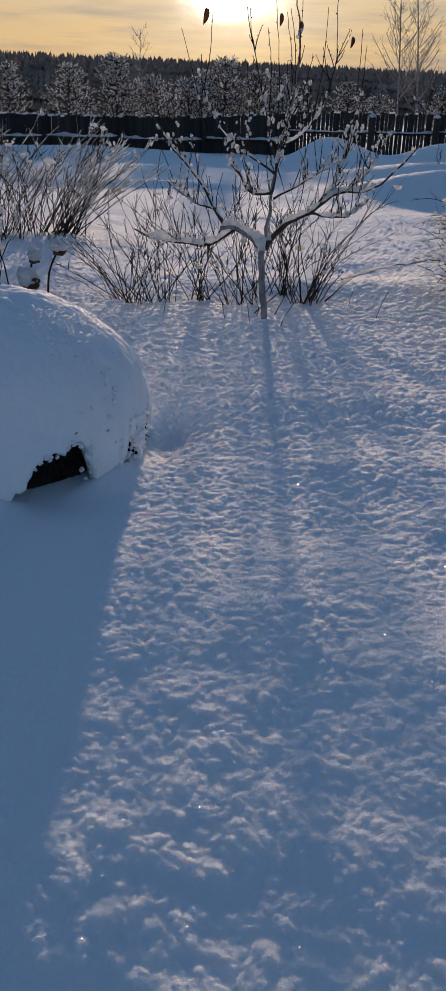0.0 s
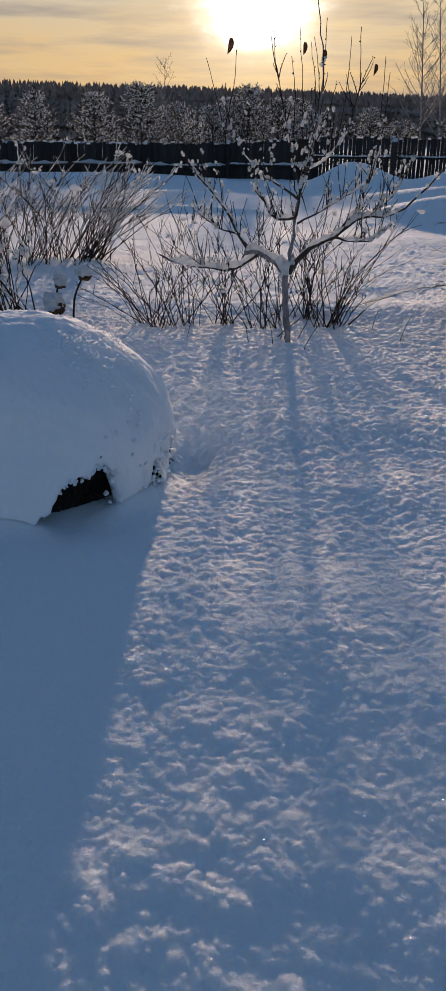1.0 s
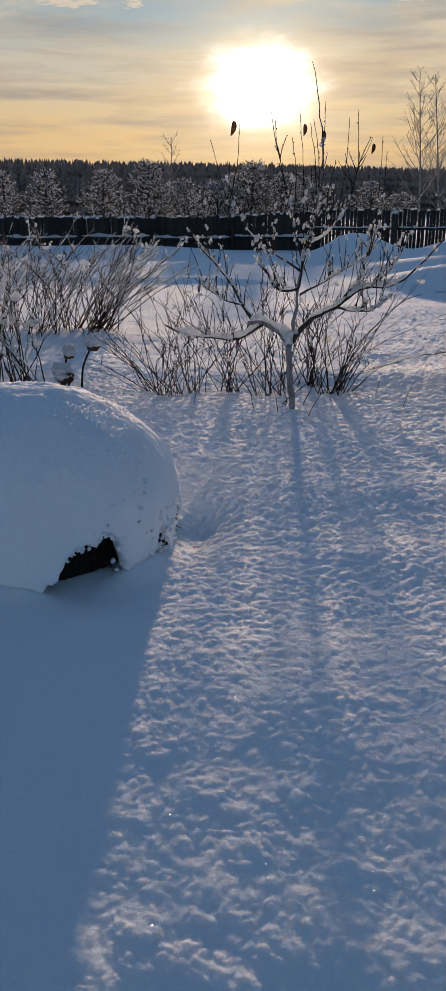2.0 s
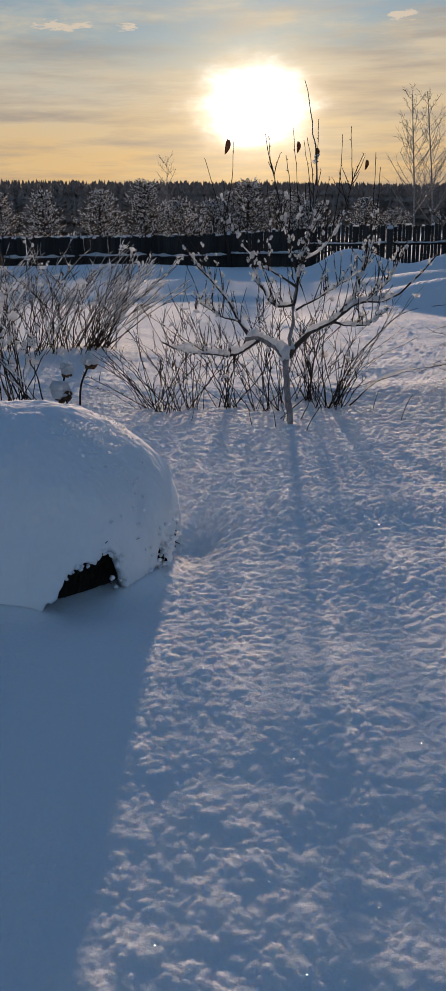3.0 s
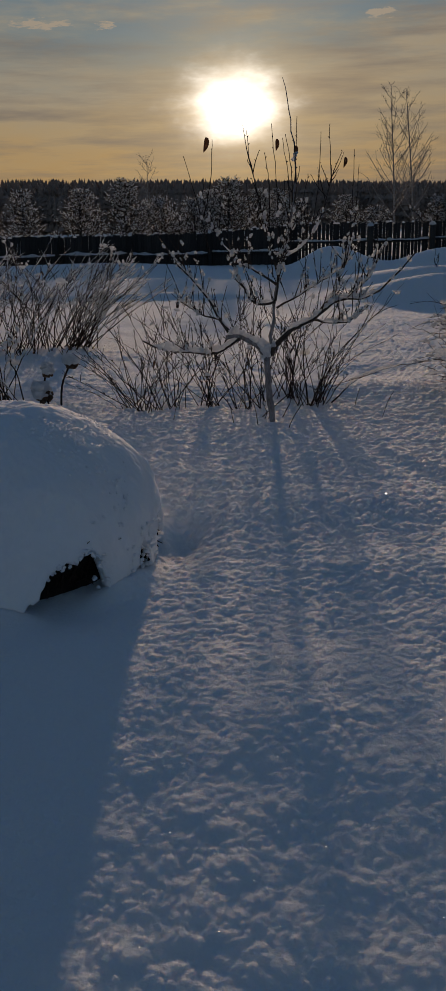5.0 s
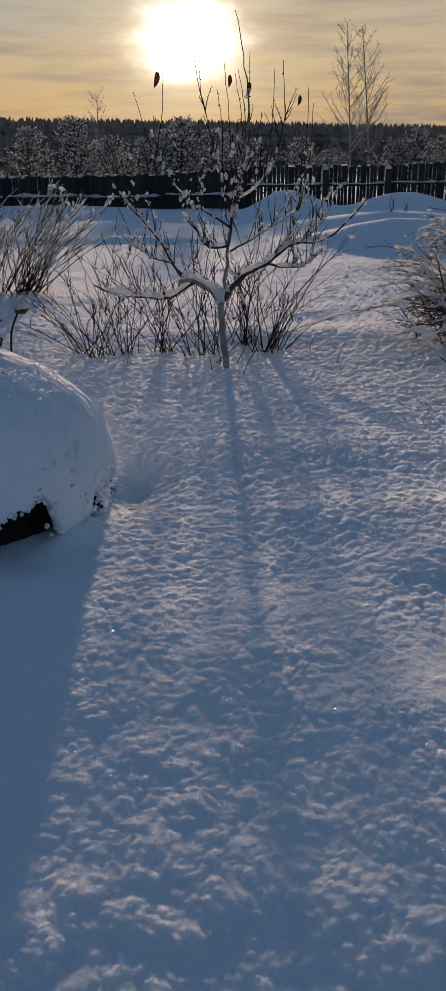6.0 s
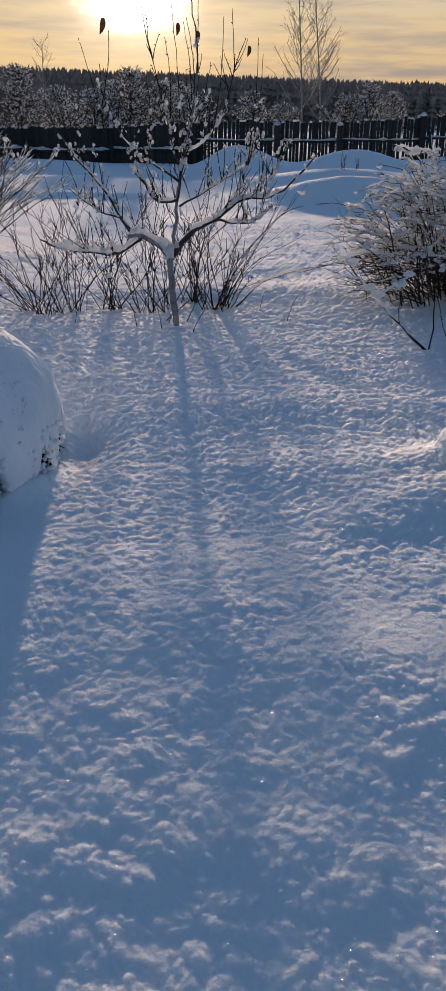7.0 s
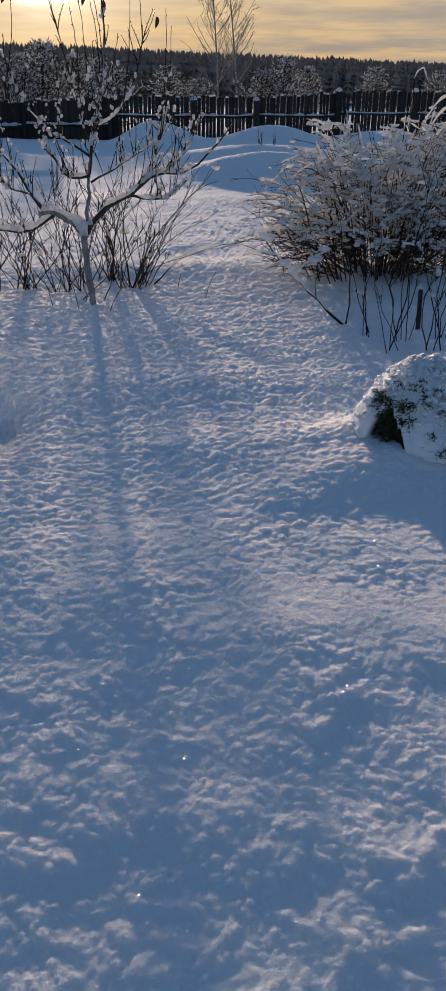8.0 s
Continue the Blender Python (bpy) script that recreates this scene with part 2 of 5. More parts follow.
# ---- ground ----
def swell(x, y):
    """The snow's larger form: hollows, low ridges and the drifts before the fence."""
    x, y = np.asarray(x, float), np.asarray(y, float)
    h = 0.05 * perlin(x / 3.1 + 3, y / 2.3 + 1) * step(y, 5, 8) + 0.011 * perlin(x / 1.3 + 11, y / 0.9 + 5)
    wob = 0.18 * perlin(x / 0.9 + 40, y / 2.0)
    side = step(x, -0.45, 0.5)
    h += 0.024 * bell(y - 3.95 + 0.10 * x + wob, 0.30) * step(x, -0.3, 0.7)
    h += 0.012 * bell(y - 4.95 + 0.10 * x + wob, 0.30) * step(x, -0.2, 0.4)
    h += 0.009 * bell(y - 2.55 + 0.35 * x + wob, 0.24) * side
    h -= 0.010 * bell(y - 3.1 + 0.1 * x, 0.35) * step(x, 0.3, 0.9)
    h += 0.06 * bell(y - 3.55 - 0.35 * (x - 1.4), 0.22) * bell(x - 1.6, 0.6)
    # scoop beside the large mound, and the skirt round it
    h -= 0.10 * bell(x + 0.53, 0.17) * bell(y - 4.30, 0.40)
    h += 0.012 * bell(x + 0.1, 0.25) * bell(y - 4.75, 0.35)
    h += 0.05 * bell(x - 1.34, 0.16) * bell(y - 3.95, 0.20) + 0.010 * bell(x - 1.1, 0.2) * bell(y - 3.92, 0.12)
    # the bank falls away towards the path, and dips before the hollow
    d = np.clip(3.0 - y, 0, 6.0)
    h -= (0.093 - 0.020 * step(x, 0.1, 0.6)) * d * d / (d + 0.45)
    h -= 0.05 * bell(x + 0.95, 0.28) * bell(y - 3.42, 0.22)
    # soft skirt where the large mound meets the ground, open at its hollow
    rho = ((np.abs(x + 1.46) / 0.85) ** 2.5 + (np.abs(y - 4.12) / 0.80) ** 2.5) ** 0.4
    turn = np.arctan2(y - 4.12, x + 1.46)
    shut = 1 - bell(turn + 0.95, 0.24) - 0.9 * bell(turn + 0.12, 0.34)
    h += 0.055 * bell(rho - 1.0, 0.10) * np.clip(shut, 0, 1)
    # beds under the bushes
    h += 0.09 * bell(x - 2.9, 1.2) * bell(y - 8.1, 0.8) + 0.08 * bell(x + 3.1, 0.9) * bell(y - 11.3, 0.7)
    h += 0.05 * bell(x - 0.3, 1.5) * bell(y - 8.6, 0.5) - 0.05 * bell(x - 1.3, 0.35) * bell(y - 9.6, 0.5)
    # drifts
    warp = 0.7 * perlin(x / 3 + 7, y / 4)
    h += 0.52 * bell(x - 3.6 + warp, 1.9) * bell(y - 18.9 - 0.12 * x, 1.3)
    h += 0.30 * bell(x - 7.0, 2.2) * bell(y - 20.5, 1.6)
    h += 0.42 * bell(x - 4.6, 3.0) * bell(y - 24.5 + warp, 1.6)
    h += 0.85 * bell(x - 2.3 + warp, 1.35) * bell(y - 31.0, 2.6) + 0.70 * bell(x - 6.2 + warp, 1.7) * bell(y - 31.0, 2.4)
    h += 0.55 * bell(x - 10.2, 2.2) * bell(y - 31.5, 2.4)
    h += 0.10 * bell(y - 20.3 + 0.08 * x + warp * 0.4, 0.5) * step(-x, -1.0, 2.0) + 0.16 * bell(y - 25 + warp, 2.0) * step(-x, -1.0, 3.0)
    h += 0.25 * bell(y - 34.5 + warp, 1.6) * step(-x, 1, 6)
    return h * step(80 - y, 0, 30)


def ground_height(x, y):
    """Swell, crust lumps, and the broken snow close by."""
    return swell(x, y) + relief(x, y)


def relief(x, y):
    x, y = np.asarray(x, float), np.asarray(y, float)
    wx = x + 0.03 * perlin(x / 0.11, y / 0.11 + 9)
    wy = y + 0.03 * perlin(x / 0.11 + 31, y / 0.11)
    def grains(size, seed):
        return perlin(wx / size + seed, wy / (size * 0.85) + 2.7 * seed)
    pebbles = domes(wx / 0.034, wy / 0.034, 3, 0.8) - 0.2
    crust = 0.004 * grains(0.15, 3) + 0.005 * grains(0.070, 5) + 0.014 * pebbles + 0.007 * (domes(wx / 0.02, wy / 0.02, 13, 0.8) - 0.2) + 0.003 * grains(0.036, 37) + 0.004 * grains(0.024, 8) + 0.004 * grains(0.013, 17)
    patch = step(perlin(x / 0.55 + 2, y / 0.5 + 6), -0.35, 0.30)
    bare = step(perlin(x / 0.42 + 12, y / 0.36 + 8), -0.12, 0.28)
    crust *= (0.74 + 0.42 * patch) * (1 - (1 - step(y, 2.2, 4.4)) * (0.79 - 0.26 * bare))
    crust += (0.004 * grains(0.062, 43) + 0.004 * grains(0.045, 49) + 0.003 * grains(0.11, 47)) * step(y, 3.8, 5.4) * (0.6 + 0.4 * patch)
    crust *= 1 + 0.45 * step(y, 3.6, 5.0)
    crust *= (0.25 + 0.75 * step(y, 1.2, 2.3)) * (1 - 0.2 * step(y, 9, 16)) * (1 - 0.45 * step(-x, 0.55, 0.85) * step(5.0 - y, 0.6, 1.6))
    crust += (0.012 * perlin(x / 0.55 + 4, y / 0.75 + 3) + 0.007 * perlin(x / 0.24 + 9, y / 0.33 + 1)) * step(y, 7.5, 9.5) * (1 - step(y, 24, 34))
    # trodden snow close by: soft hollows and crumbling heaps
    near = 1 - step(y + 0.5 * perlin(x / 0.4, y / 0.4 + 3), 1.4, 2.7)
    heap = step(perlin(x / 0.42 + 21, y / 0.32 + 4) + 0.5 * bell(x + 0.30, 0.36) * bell(y - 1.42, 0.34), -0.30, 0.50)
    lumps = 0.036 * domes(wx / 0.15, wy / 0.12, 5, 0.8) + 0.022 * domes(wx / 0.06, wy / 0.055, 11, 0.7) + 0.011 * domes(wx / 0.028, wy / 0.026, 29, 0.85) + 0.005 * grains(0.016, 29) + 0.012 * grains(0.11, 41)
    soft = 0.006 * perlin(x / 0.34 + 17, y / 0.26 + 2) + 0.006 * grains(0.16, 31) + 0.007 * domes(wx / 0.03, wy / 0.027, 23, 0.6) + 0.003 * grains(0.02, 19)
    broken = (0.8 * soft + (0.25 + 0.75 * heap) * (0.006 + 0.30 * lumps)) * near
    calm = 0.005 * perlin(x / 0.33 + 1, y / 0.27 + 7) * step(y, 1.2, 1.9) * (1 - step(y, 2.8, 4.2))
    return crust + broken + calm


def height_at(x, y):
    return float(swell(x, y)) + 0.003


def mesh_object(name, verts, faces, mat, parent=None, smooth=True):
    me = bpy.data.meshes.new(name)
    me.from_pydata([tuple(v) for v in verts], [], [tuple(f) for f in faces])
    me.materials.append(mat)
    if smooth:
        me.polygons.foreach_set("use_smooth", [True] * len(me.polygons))
    ob = new(name, me)
    ob.parent = parent
    return ob


def build_ground():
    inner = np.arange(-0.47, 0.5201, 0.0019)
    ys = [0.75]
    while ys[-1] < 9:
        ys.append(ys[-1] * 1.0024 + 0.0008)
    while ys[-1] < 22:
        ys.append(ys[-1] * 1.0045)
    while ys[-1] < 45:
        ys.append(ys[-1] * 1.012)
    while ys[-1] < 1500:
        ys.append(ys[-1] * 1.12)
    near = [0.75]
    while near[-1] > -300:
        near.append(near[-1] - 0.03 - 0.25 * (0.75 - near[-1]))
    ys = np.array(near[:0:-1] + ys)
    grow = np.cumsum(1.18 ** np.arange(40))
    grow = grow / grow[-1]
    base = (0.25 + 0.95 * np.maximum(ys, 0.75))[:, None]
    left, right = inner[0] * base, inner[-1] * base
    far = np.maximum(1200.0, np.abs(ys)[:, None] * 1.2)
    xs = np.hstack([(left - (far + left) * grow[None, :])[:, ::-1], inner[None, :] * base, right + (far - right) * grow[None, :]])
    yy = np.repeat(ys[:, None], xs.shape[1], 1)
    # the fine relief fades out where the sheet is coarse
    fade = np.ones(xs.shape)
    side = len(grow)
    fade[:, :side] = np.clip(1 - np.arange(side)[::-1] / 5, 0, 1)
    fade[:, -side:] = np.clip(1 - np.arange(side) / 5, 0, 1)
    zz = swell(xs, yy) + relief(xs, yy) * fade * step(yy, 0.3, 0.9)
    nr, nc = xs.shape
    me = bpy.data.meshes.new("ground")
    me.vertices.add(nr * nc)
    me.vertices.foreach_set("co", np.stack([xs, yy, zz], -1).ravel())
    idx = np.arange(nr * nc).reshape(nr, nc)
    quads = np.stack([idx[:-1, :-1], idx[:-1, 1:], idx[1:, 1:], idx[1:, :-1]], -1).reshape(-1, 4)
    me.loops.add(quads.size)
    me.loops.foreach_set("vertex_index", quads.ravel())
    me.polygons.add(len(quads))
    me.polygons.foreach_set("loop_start", np.arange(len(quads)) * 4)
    me.polygons.foreach_set("use_smooth", np.ones(len(quads), bool))
    me.update(calc_edges=True)
    me.materials.append(SNOW)
    tagged(new("ground", me), "uneven ground under deep crusted blue-white snow", "ground", kind="structure")


build_ground()


# ---- building blocks ----
ICO = {}
for level in (1, 2, 3):
    b = bmesh.new()
    bmesh.ops.create_icosphere(b, subdivisions=level, radius=1)
    ICO[level] = (np.array([v.co for v in b.verts]), [[v.index for v in f.verts] for f in b.faces])
    b.free()


class Shape:
    """Collects tubes, lumps and blades into one mesh."""

    def __init__(self):
        self.v, self.f, self.n = [], [], 0

    def add(self, v, f):
        self.v.append(np.asarray(v, float))
        self.f += [[i + self.n for i in q] for q in f]
        self.n += len(v)

    def tube(self, pts, radii, sides=5, squash=1.0, cap=True):
        pts = np.asarray(pts, float)
        radii = np.asarray(radii, float)
        k = len(pts)
        tan = np.gradient(pts, axis=0)
        tan /= np.linalg.norm(tan, axis=1)[:, None] + 1e-9
        ref = np.array([0.0, 0, 1]) if abs(tan[:, 2]).mean() < 0.8 else np.array([0.0, 1, 0])
        u = np.cross(tan, ref)
        u /= np.linalg.norm(u, axis=1)[:, None] + 1e-9
        w = np.cross(u, tan)
        ang = np.arange(sides) * 2 * np.pi / sides
        ring = np.cos(ang)[None, :, None] * u[:, None] + squash * np.sin(ang)[None, :, None] * w[:, None]
        v = (pts[:, None] + radii[:, None, None] * ring).reshape(-1, 3)
        f = [[i * sides + j, i * sides + (j + 1) % sides, (i + 1) * sides + (j + 1) % sides, (i + 1) * sides + j] for i in range(k - 1) for j in range(sides)]
        if cap:
            f += [list(range(sides))[::-1], [(k - 1) * sides + j for j in range(sides)]]
        self.add(v, f)

    def lump(self, c, size, level=1, rough=0.3, rnd=random):
        """An uneven rounded clump."""
        v, f = ICO[level]
        o = Vector((rnd.uniform(0, 99), rnd.uniform(0, 99), rnd.uniform(0, 99)))
        k = np.array([1 + rough * 1.6 * noise.noise(Vector(p) * 1.3 + o) + rough * 0.8 * noise.noise(Vector(p) * 3.1 + o) for p in v])
        self.add(np.asarray(c) + v * k[:, None] * np.asarray(size), f)

    def blade(self, a, b, width, rnd=random):
        """A thin two-sided spike with a little depth."""
        a, b = Vector(a), Vector(b)
        s = (b - a).orthogonal().normalized() * width
        t = s.cross((b - a).normalized())
        self.add([a + s, a - s * 0.5 + t * 0.87, a - s * 0.5 - t * 0.87, b], [[0, 1, 3], [1, 2, 3], [2, 0, 3], [0, 2, 1]])

    def make(self, name, mat, parent=None, label="", smooth=True):
        if not self.v:
            return None
        ob = mesh_object(name, np.vstack(self.v), self.f, mat, parent, smooth)
        return tagged(ob, label)


def root(name, at, label, category, group=""):
    """An empty at a thing's base."""
    ob = new(name)
    ob.location = at
    ob.empty_display_size = 0.1
    return tagged(ob, label, category, group)


def curve(pts, count):
    """A smooth line through a few points."""
    p = [Vector(q) for q in pts]
    p = [2 * p[0] - p[1]] + p + [2 * p[-1] - p[-2]]
    out = []
    seg = len(p) - 3
    for k in range(count):
        s = k / (count - 1) * seg
        i = min(int(s), seg - 1)
        t = s - i
        a, b, c, d = p[i:i + 4]
        out.append(0.5 * ((2 * b) + (c - a) * t + (2 * a - 5 * b + 4 * c - d) * t * t + (3 * b - a - 3 * c + d) * t ** 3))
    return out


def snow_line(shape, pts, rad, load, rnd, sides=7, ends=6):
    """Snow lying along the top of a branch, uneven and broken at its ends."""
    if len(pts) < 3:
        return
    k = len(pts) * 3 + 2
    fine = curve(pts, k)
    ph = rnd.uniform(0, 50)
    size, line = [], []
    for i, p in enumerate(fine):
        t = i / (k - 1)
        env = min(1, ends * t, ends * (1 - t)) ** 0.6
        s = load * env * (0.80 + 0.70 * noise.noise(Vector((ph, i * 0.30, 0))) + 0.45 * noise.noise(Vector((ph, i * 0.85, 7))) + 0.16 * rnd.uniform(-1, 1))
        a, b = fine[max(i - 1, 0)], fine[min(i + 1, k - 1)]
        s *= min(1.0, 0.12 + 1.25 * math.hypot(b.x - a.x, b.y - a.y) / ((b - a).length + 1e-6))
        s = max(s, 0.0015)
        size.append(s)
        r = rad[min(int(t * (len(rad) - 1)), len(rad) - 1)] if hasattr(rad, "__len__") else rad
        line.append(p + Vector((rnd.uniform(-1, 1) * s * 0.18, rnd.uniform(-1, 1) * s * 0.18, r * 0.6 + s * 0.62)))
    shape.tube(line, size, sides, 0.95)


def limb(parent, pts, r0, r1, rnd, mat=BARK, sides=7, load=0.0, name="branch", count=12, buds=0, wiggle=0.012, cover=(0.0, 1.0), taper=0.6):
    """A branch of a thing with knots, buds and the snow on it. Points are relative to the thing's base."""
    line = curve(pts, count)
    for i in range(1, count):
        line[i] = line[i] + Vector((rnd.uniform(-1, 1), rnd.uniform(-1, 1), rnd.uniform(-0.5, 0.5))) * wiggle
    rad = [r0 + (r1 - r0) * (i / (count - 1)) ** taper for i in range(count)]
    sh = Shape()
    sh.tube(line, [r * rnd.uniform(0.9, 1.12) for r in rad], sides)
    for _ in range(buds):
        i = rnd.randrange(2, count - 1)
        p = line[i].lerp(line[i + 1] if i + 1 < count else line[i], rnd.random())
        d = Vector((rnd.uniform(-1, 1), rnd.uniform(-1, 1), rnd.uniform(0.2, 1))).normalized()
        sh.tube([p, p + d * 0.008, p + d * 0.018], [0.003, 0.004, 0.001], 4)
    ob = sh.make(name, mat, parent)
    if load:
        s = Shape()
        a, b = int(cover[0] * (count - 1)), max(int(cover[1] * (count - 1)) + 1, int(cover[0] * (count - 1)) + 3)
        snow_line(s, line[a:b], rad[a:b], load, rnd)
        tagged(s.make("snow", SNOW_LOAD, ob), "white snow lying along the branch")
    return ob, line, rad


# ---- fence and what stands behind it ----
def fence_top(x):
    return 1.30 + 0.30 * float(step(x, -4.5, 3.0)) + 0.28 * float(step(x, 6.0, 12.0))


def fence_line(x):
    return 36.6 + 0.03 * x


def bevel_box(size, bevel=0.01):
    b = bmesh.new()
    bmesh.ops.create_cube(b, size=1, matrix=Matrix.Diagonal((*size, 1)))
    bmesh.ops.bevel(b, geom=b.edges[:], offset=bevel, segments=1, affect="EDGES")
    return b


def mesh_of(name, b, mat):
    me = bpy.data.meshes.new(name)
    b.to_mesh(me)
    b.free()
    me.materials.append(mat)
    return me


def cap_mesh(name, sx, sy, sz, mat, seed):
    """A lump of snow, flat below."""
    rnd = random.Random(seed)
    v, f = ICO[2]
    o = Vector((rnd.uniform(0, 50), 3, 7))
    out = []
    for p in v:
        k = 1 + 0.22 * noise.noise(Vector(p) * 1.6 + o)
        out.append((p[0] * sx * k, p[1] * sy * k, max(p[2], -0.25) * sz * k))
    me = bpy.data.meshes.new(name)
    me.from_pydata(out, [], f)
    me.materials.append(mat)
    me.polygons.foreach_set("use_smooth", [True] * len(me.polygons))
    return me


def build_fence():
    rnd = random.Random(3)
    fence = root("fence", (0, 36.6, 0), "dark weathered plank fence with snow on its rails", "fence")

    def child(name, me, at, scale=(1, 1, 1), rot=(0, 0, 0), parent=fence):
        ob = new(name, me)
        ob.parent = parent
        ob.location, ob.scale, ob.rotation_euler = at, scale, rot
        return ob
    planks = []
    for k in range(3):
        b = bevel_box((0.125, 0.022, 1.0), 0.006)
        for vert in b.verts:
            if vert.co.z > 0.4:
                vert.co.z += (0.03, -0.02, 0.0)[k] * (1 if vert.co.x > 0 else -1) * 0.5
            vert.co.z += 0.5
        planks.append(mesh_of("plank", b, FENCE_WOOD))
    post = mesh_of("post", bevel_box((0.24, 0.24, 1.0), 0.02), FENCE_WOOD)
    caps = [cap_mesh("cap", 0.14, 0.14, 0.13, SNOW_LOAD, s) for s in range(3)]
    tips = [cap_mesh("tip_snow", 0.075, 0.05, 0.06, SNOW_LOAD, 20 + s) for s in range(3)]
    x = -21.0
    k = 0
    while x < 21.0:
        k += 1
        left = x < 1.0
        top = fence_top(x) + rnd.uniform(-0.05, 0.05)
        w_ = rnd.uniform(0.85, 1.15) * (1.25 if left else 1.0)
        gap = 0.125 * w_ + (rnd.uniform(-0.035, -0.012) if left else rnd.uniform(0.004, 0.04))
        if not left and rnd.random() < 0.02:
            gap += 0.08
        p = child("plank", rnd.choice(planks), (x, fence_line(x) - 36.6 + 0.03 + (0.026 if left and k % 2 else 0), -0.3), (w_, 1, top + 0.3), (0, radians(rnd.uniform(-0.8, 0.8)), 0))
        if rnd.random() < (0.30 if left else 0.22):
            child("tip_snow", rnd.choice(tips), (0, 0, 1.0), (1.0 / 1, 1, 1 / (top + 0.3)), parent=p)
        x += gap
    posts = [-18.5, -15.4, -12.2, -9.0, -5.9, -2.6, 0.7, 4.02, 6.55, 9.95, 13.2, 16.4, 19.6]
    for k, px in enumerate(posts):
        h = fence_top(px) - (0.02 if px < 3 else 0.12 if px < 8 else 0.0)
        if px in (9.95,):
            h += 0.06
        s = 0.6 if px < 3 else 1.0
        p = child("post", post, (px, fence_line(px) - 36.6 - 0.14, h / 2 - 0.15), (s, s, h + 0.3))
        child("cap", caps[k % 3], (0, 0, 0.5), (1, 1, 1 / (h + 0.3)), parent=p)
    for k, (a, b) in enumerate(zip(posts[:-1], posts[1:])):
        for z, seen in ((0.0, 1), (0.52, 0)):
            zr = fence_top((a + b) / 2) * 0.56 if seen else -0.02
            low = a < 0
            if low and seen:
                zr = 0.52 + rnd.uniform(-0.03, 0.05)
            sh = Shape()
            n_ = 9
            pts = [(a + (b - a) * i / (n_ - 1), fence_line(a) - 36.6 - 0.06 + 0.03 * (b - a) * i / (n_ - 1), zr + rnd.uniform(-0.01, 0.01) - 0.03 * math.sin(math.pi * i / (n_ - 1))) for i in range(n_)]
            sh.tube(pts, [0.055] * n_, 4)
            rail = sh.make("rail", FENCE_WOOD, fence, smooth=False)
            if seen:
                s = Shape()
                load = 0.075 if low else 0.055
                snow_line(s, [Vector(p) for p in pts], 0.03, load, rnd, 6, 30)
                tagged(s.make("rail_snow", SNOW_LOAD, rail), "strip of snow on the rail")
    # a leaning brace with snow by the tall post
    sh = Shape()
    sh.tube([(10.35, -0.25, -0.1), (10.15, -0.2, 1.3)], [0.07, 0.06], 5)
    br = sh.make("brace", FENCE_WOOD, fence)
    s = Shape()
    snow_line(s, [Vector((10.33, -0.30, 0.5)), Vector((10.26, -0.30, 0.8)), Vector((10.18, -0.28, 1.2))], 0.03, 0.06, rnd)
    s.make("snow", SNOW_LOAD, br)


build_fence()


def young_pine(name, height, spread, seed, bare=0.0, dense=1.0):
    """A young pine or bushy tree white with frost: trunk, limbs, needles and frost."""
    rnd = random.Random(seed)
    tree = root(name, (0, 0, 0), "young pine thick with hoar frost behind the fence", "tree", "frosted trees behind the fence")
    t = Shape()
    t.tube(curve([(0, 0, -0.2), (0.03, 0.02, height * 0.5), (0, 0, height)], 8), [0.07 * height / 3.4 * (1 - i / 8.2) for i in range(8)], 6)
    needles, frost, limbs = Shape(), Shape(), Shape()
    z = 0.25
    while z < height * 0.97:
        k = z / height
        reach = spread * (1 - k) ** 0.75 * rnd.uniform(0.75, 1.15) + 0.08
        for _ in range(rnd.randint(4, 6)):
            an = rnd.uniform(0, 2 * math.pi)
            ln = reach * rnd.uniform(0.6, 1.1)
            rise = ln * rnd.uniform(0.35, 0.9)
            d = Vector((math.cos(an), math.sin(an), 0))
            line = curve([Vector((0, 0, z)), Vector((0, 0, z + rise * 0.25)) + d * ln * 0.55, Vector((0, 0, z + rise)) + d * ln], 6)
            limbs.tube(line, [0.018 * (1 - i / 7) + 0.004 for i in range(6)], 4)
            for i in range(2, 6):
                for _ in range(max(1, int(3 * dense))):
                    p = line[i] + Vector((rnd.uniform(-1, 1), rnd.uniform(-1, 1), rnd.uniform(-1, 1))) * 0.07
                    ax = (d * rnd.uniform(-0.2, 1) + Vector((rnd.uniform(-0.7, 0.7), rnd.uniform(-0.7, 0.7), rnd.uniform(0.1, 1.1)))).normalized()
                    q = p + ax * rnd.uniform(0.14, 0.30)
                    limbs.tube([p, q], [0.006, 0.003], 3)
                    for _ in range(4):
                        s0 = p.lerp(q, rnd.uniform(0.1, 0.9))
                        dd = (ax + Vector((rnd.uniform(-1, 1), rnd.uniform(-1, 1), rnd.uniform(-0.6, 0.9))) * 0.8).normalized()
                        (frost if rnd.random() < 0.56 else needles).blade(s0, s0 + dd * rnd.uniform(0.07, 0.16), 0.016)
        z += rnd.uniform(0.16, 0.26) * (height / 3.4)
    t.make("trunk", BARK, tree)
    tagged(limbs.make("branchwork", BARK, tree), kind="stuff")
    needles.make("needles", PINE, tree, smooth=False)
    tagged(frost.make("frost", FROST, tree, smooth=False), "white hoar frost on the twigs")
    return tree


def on_plan(az, y):
    return math.tan(radians(az)) * y


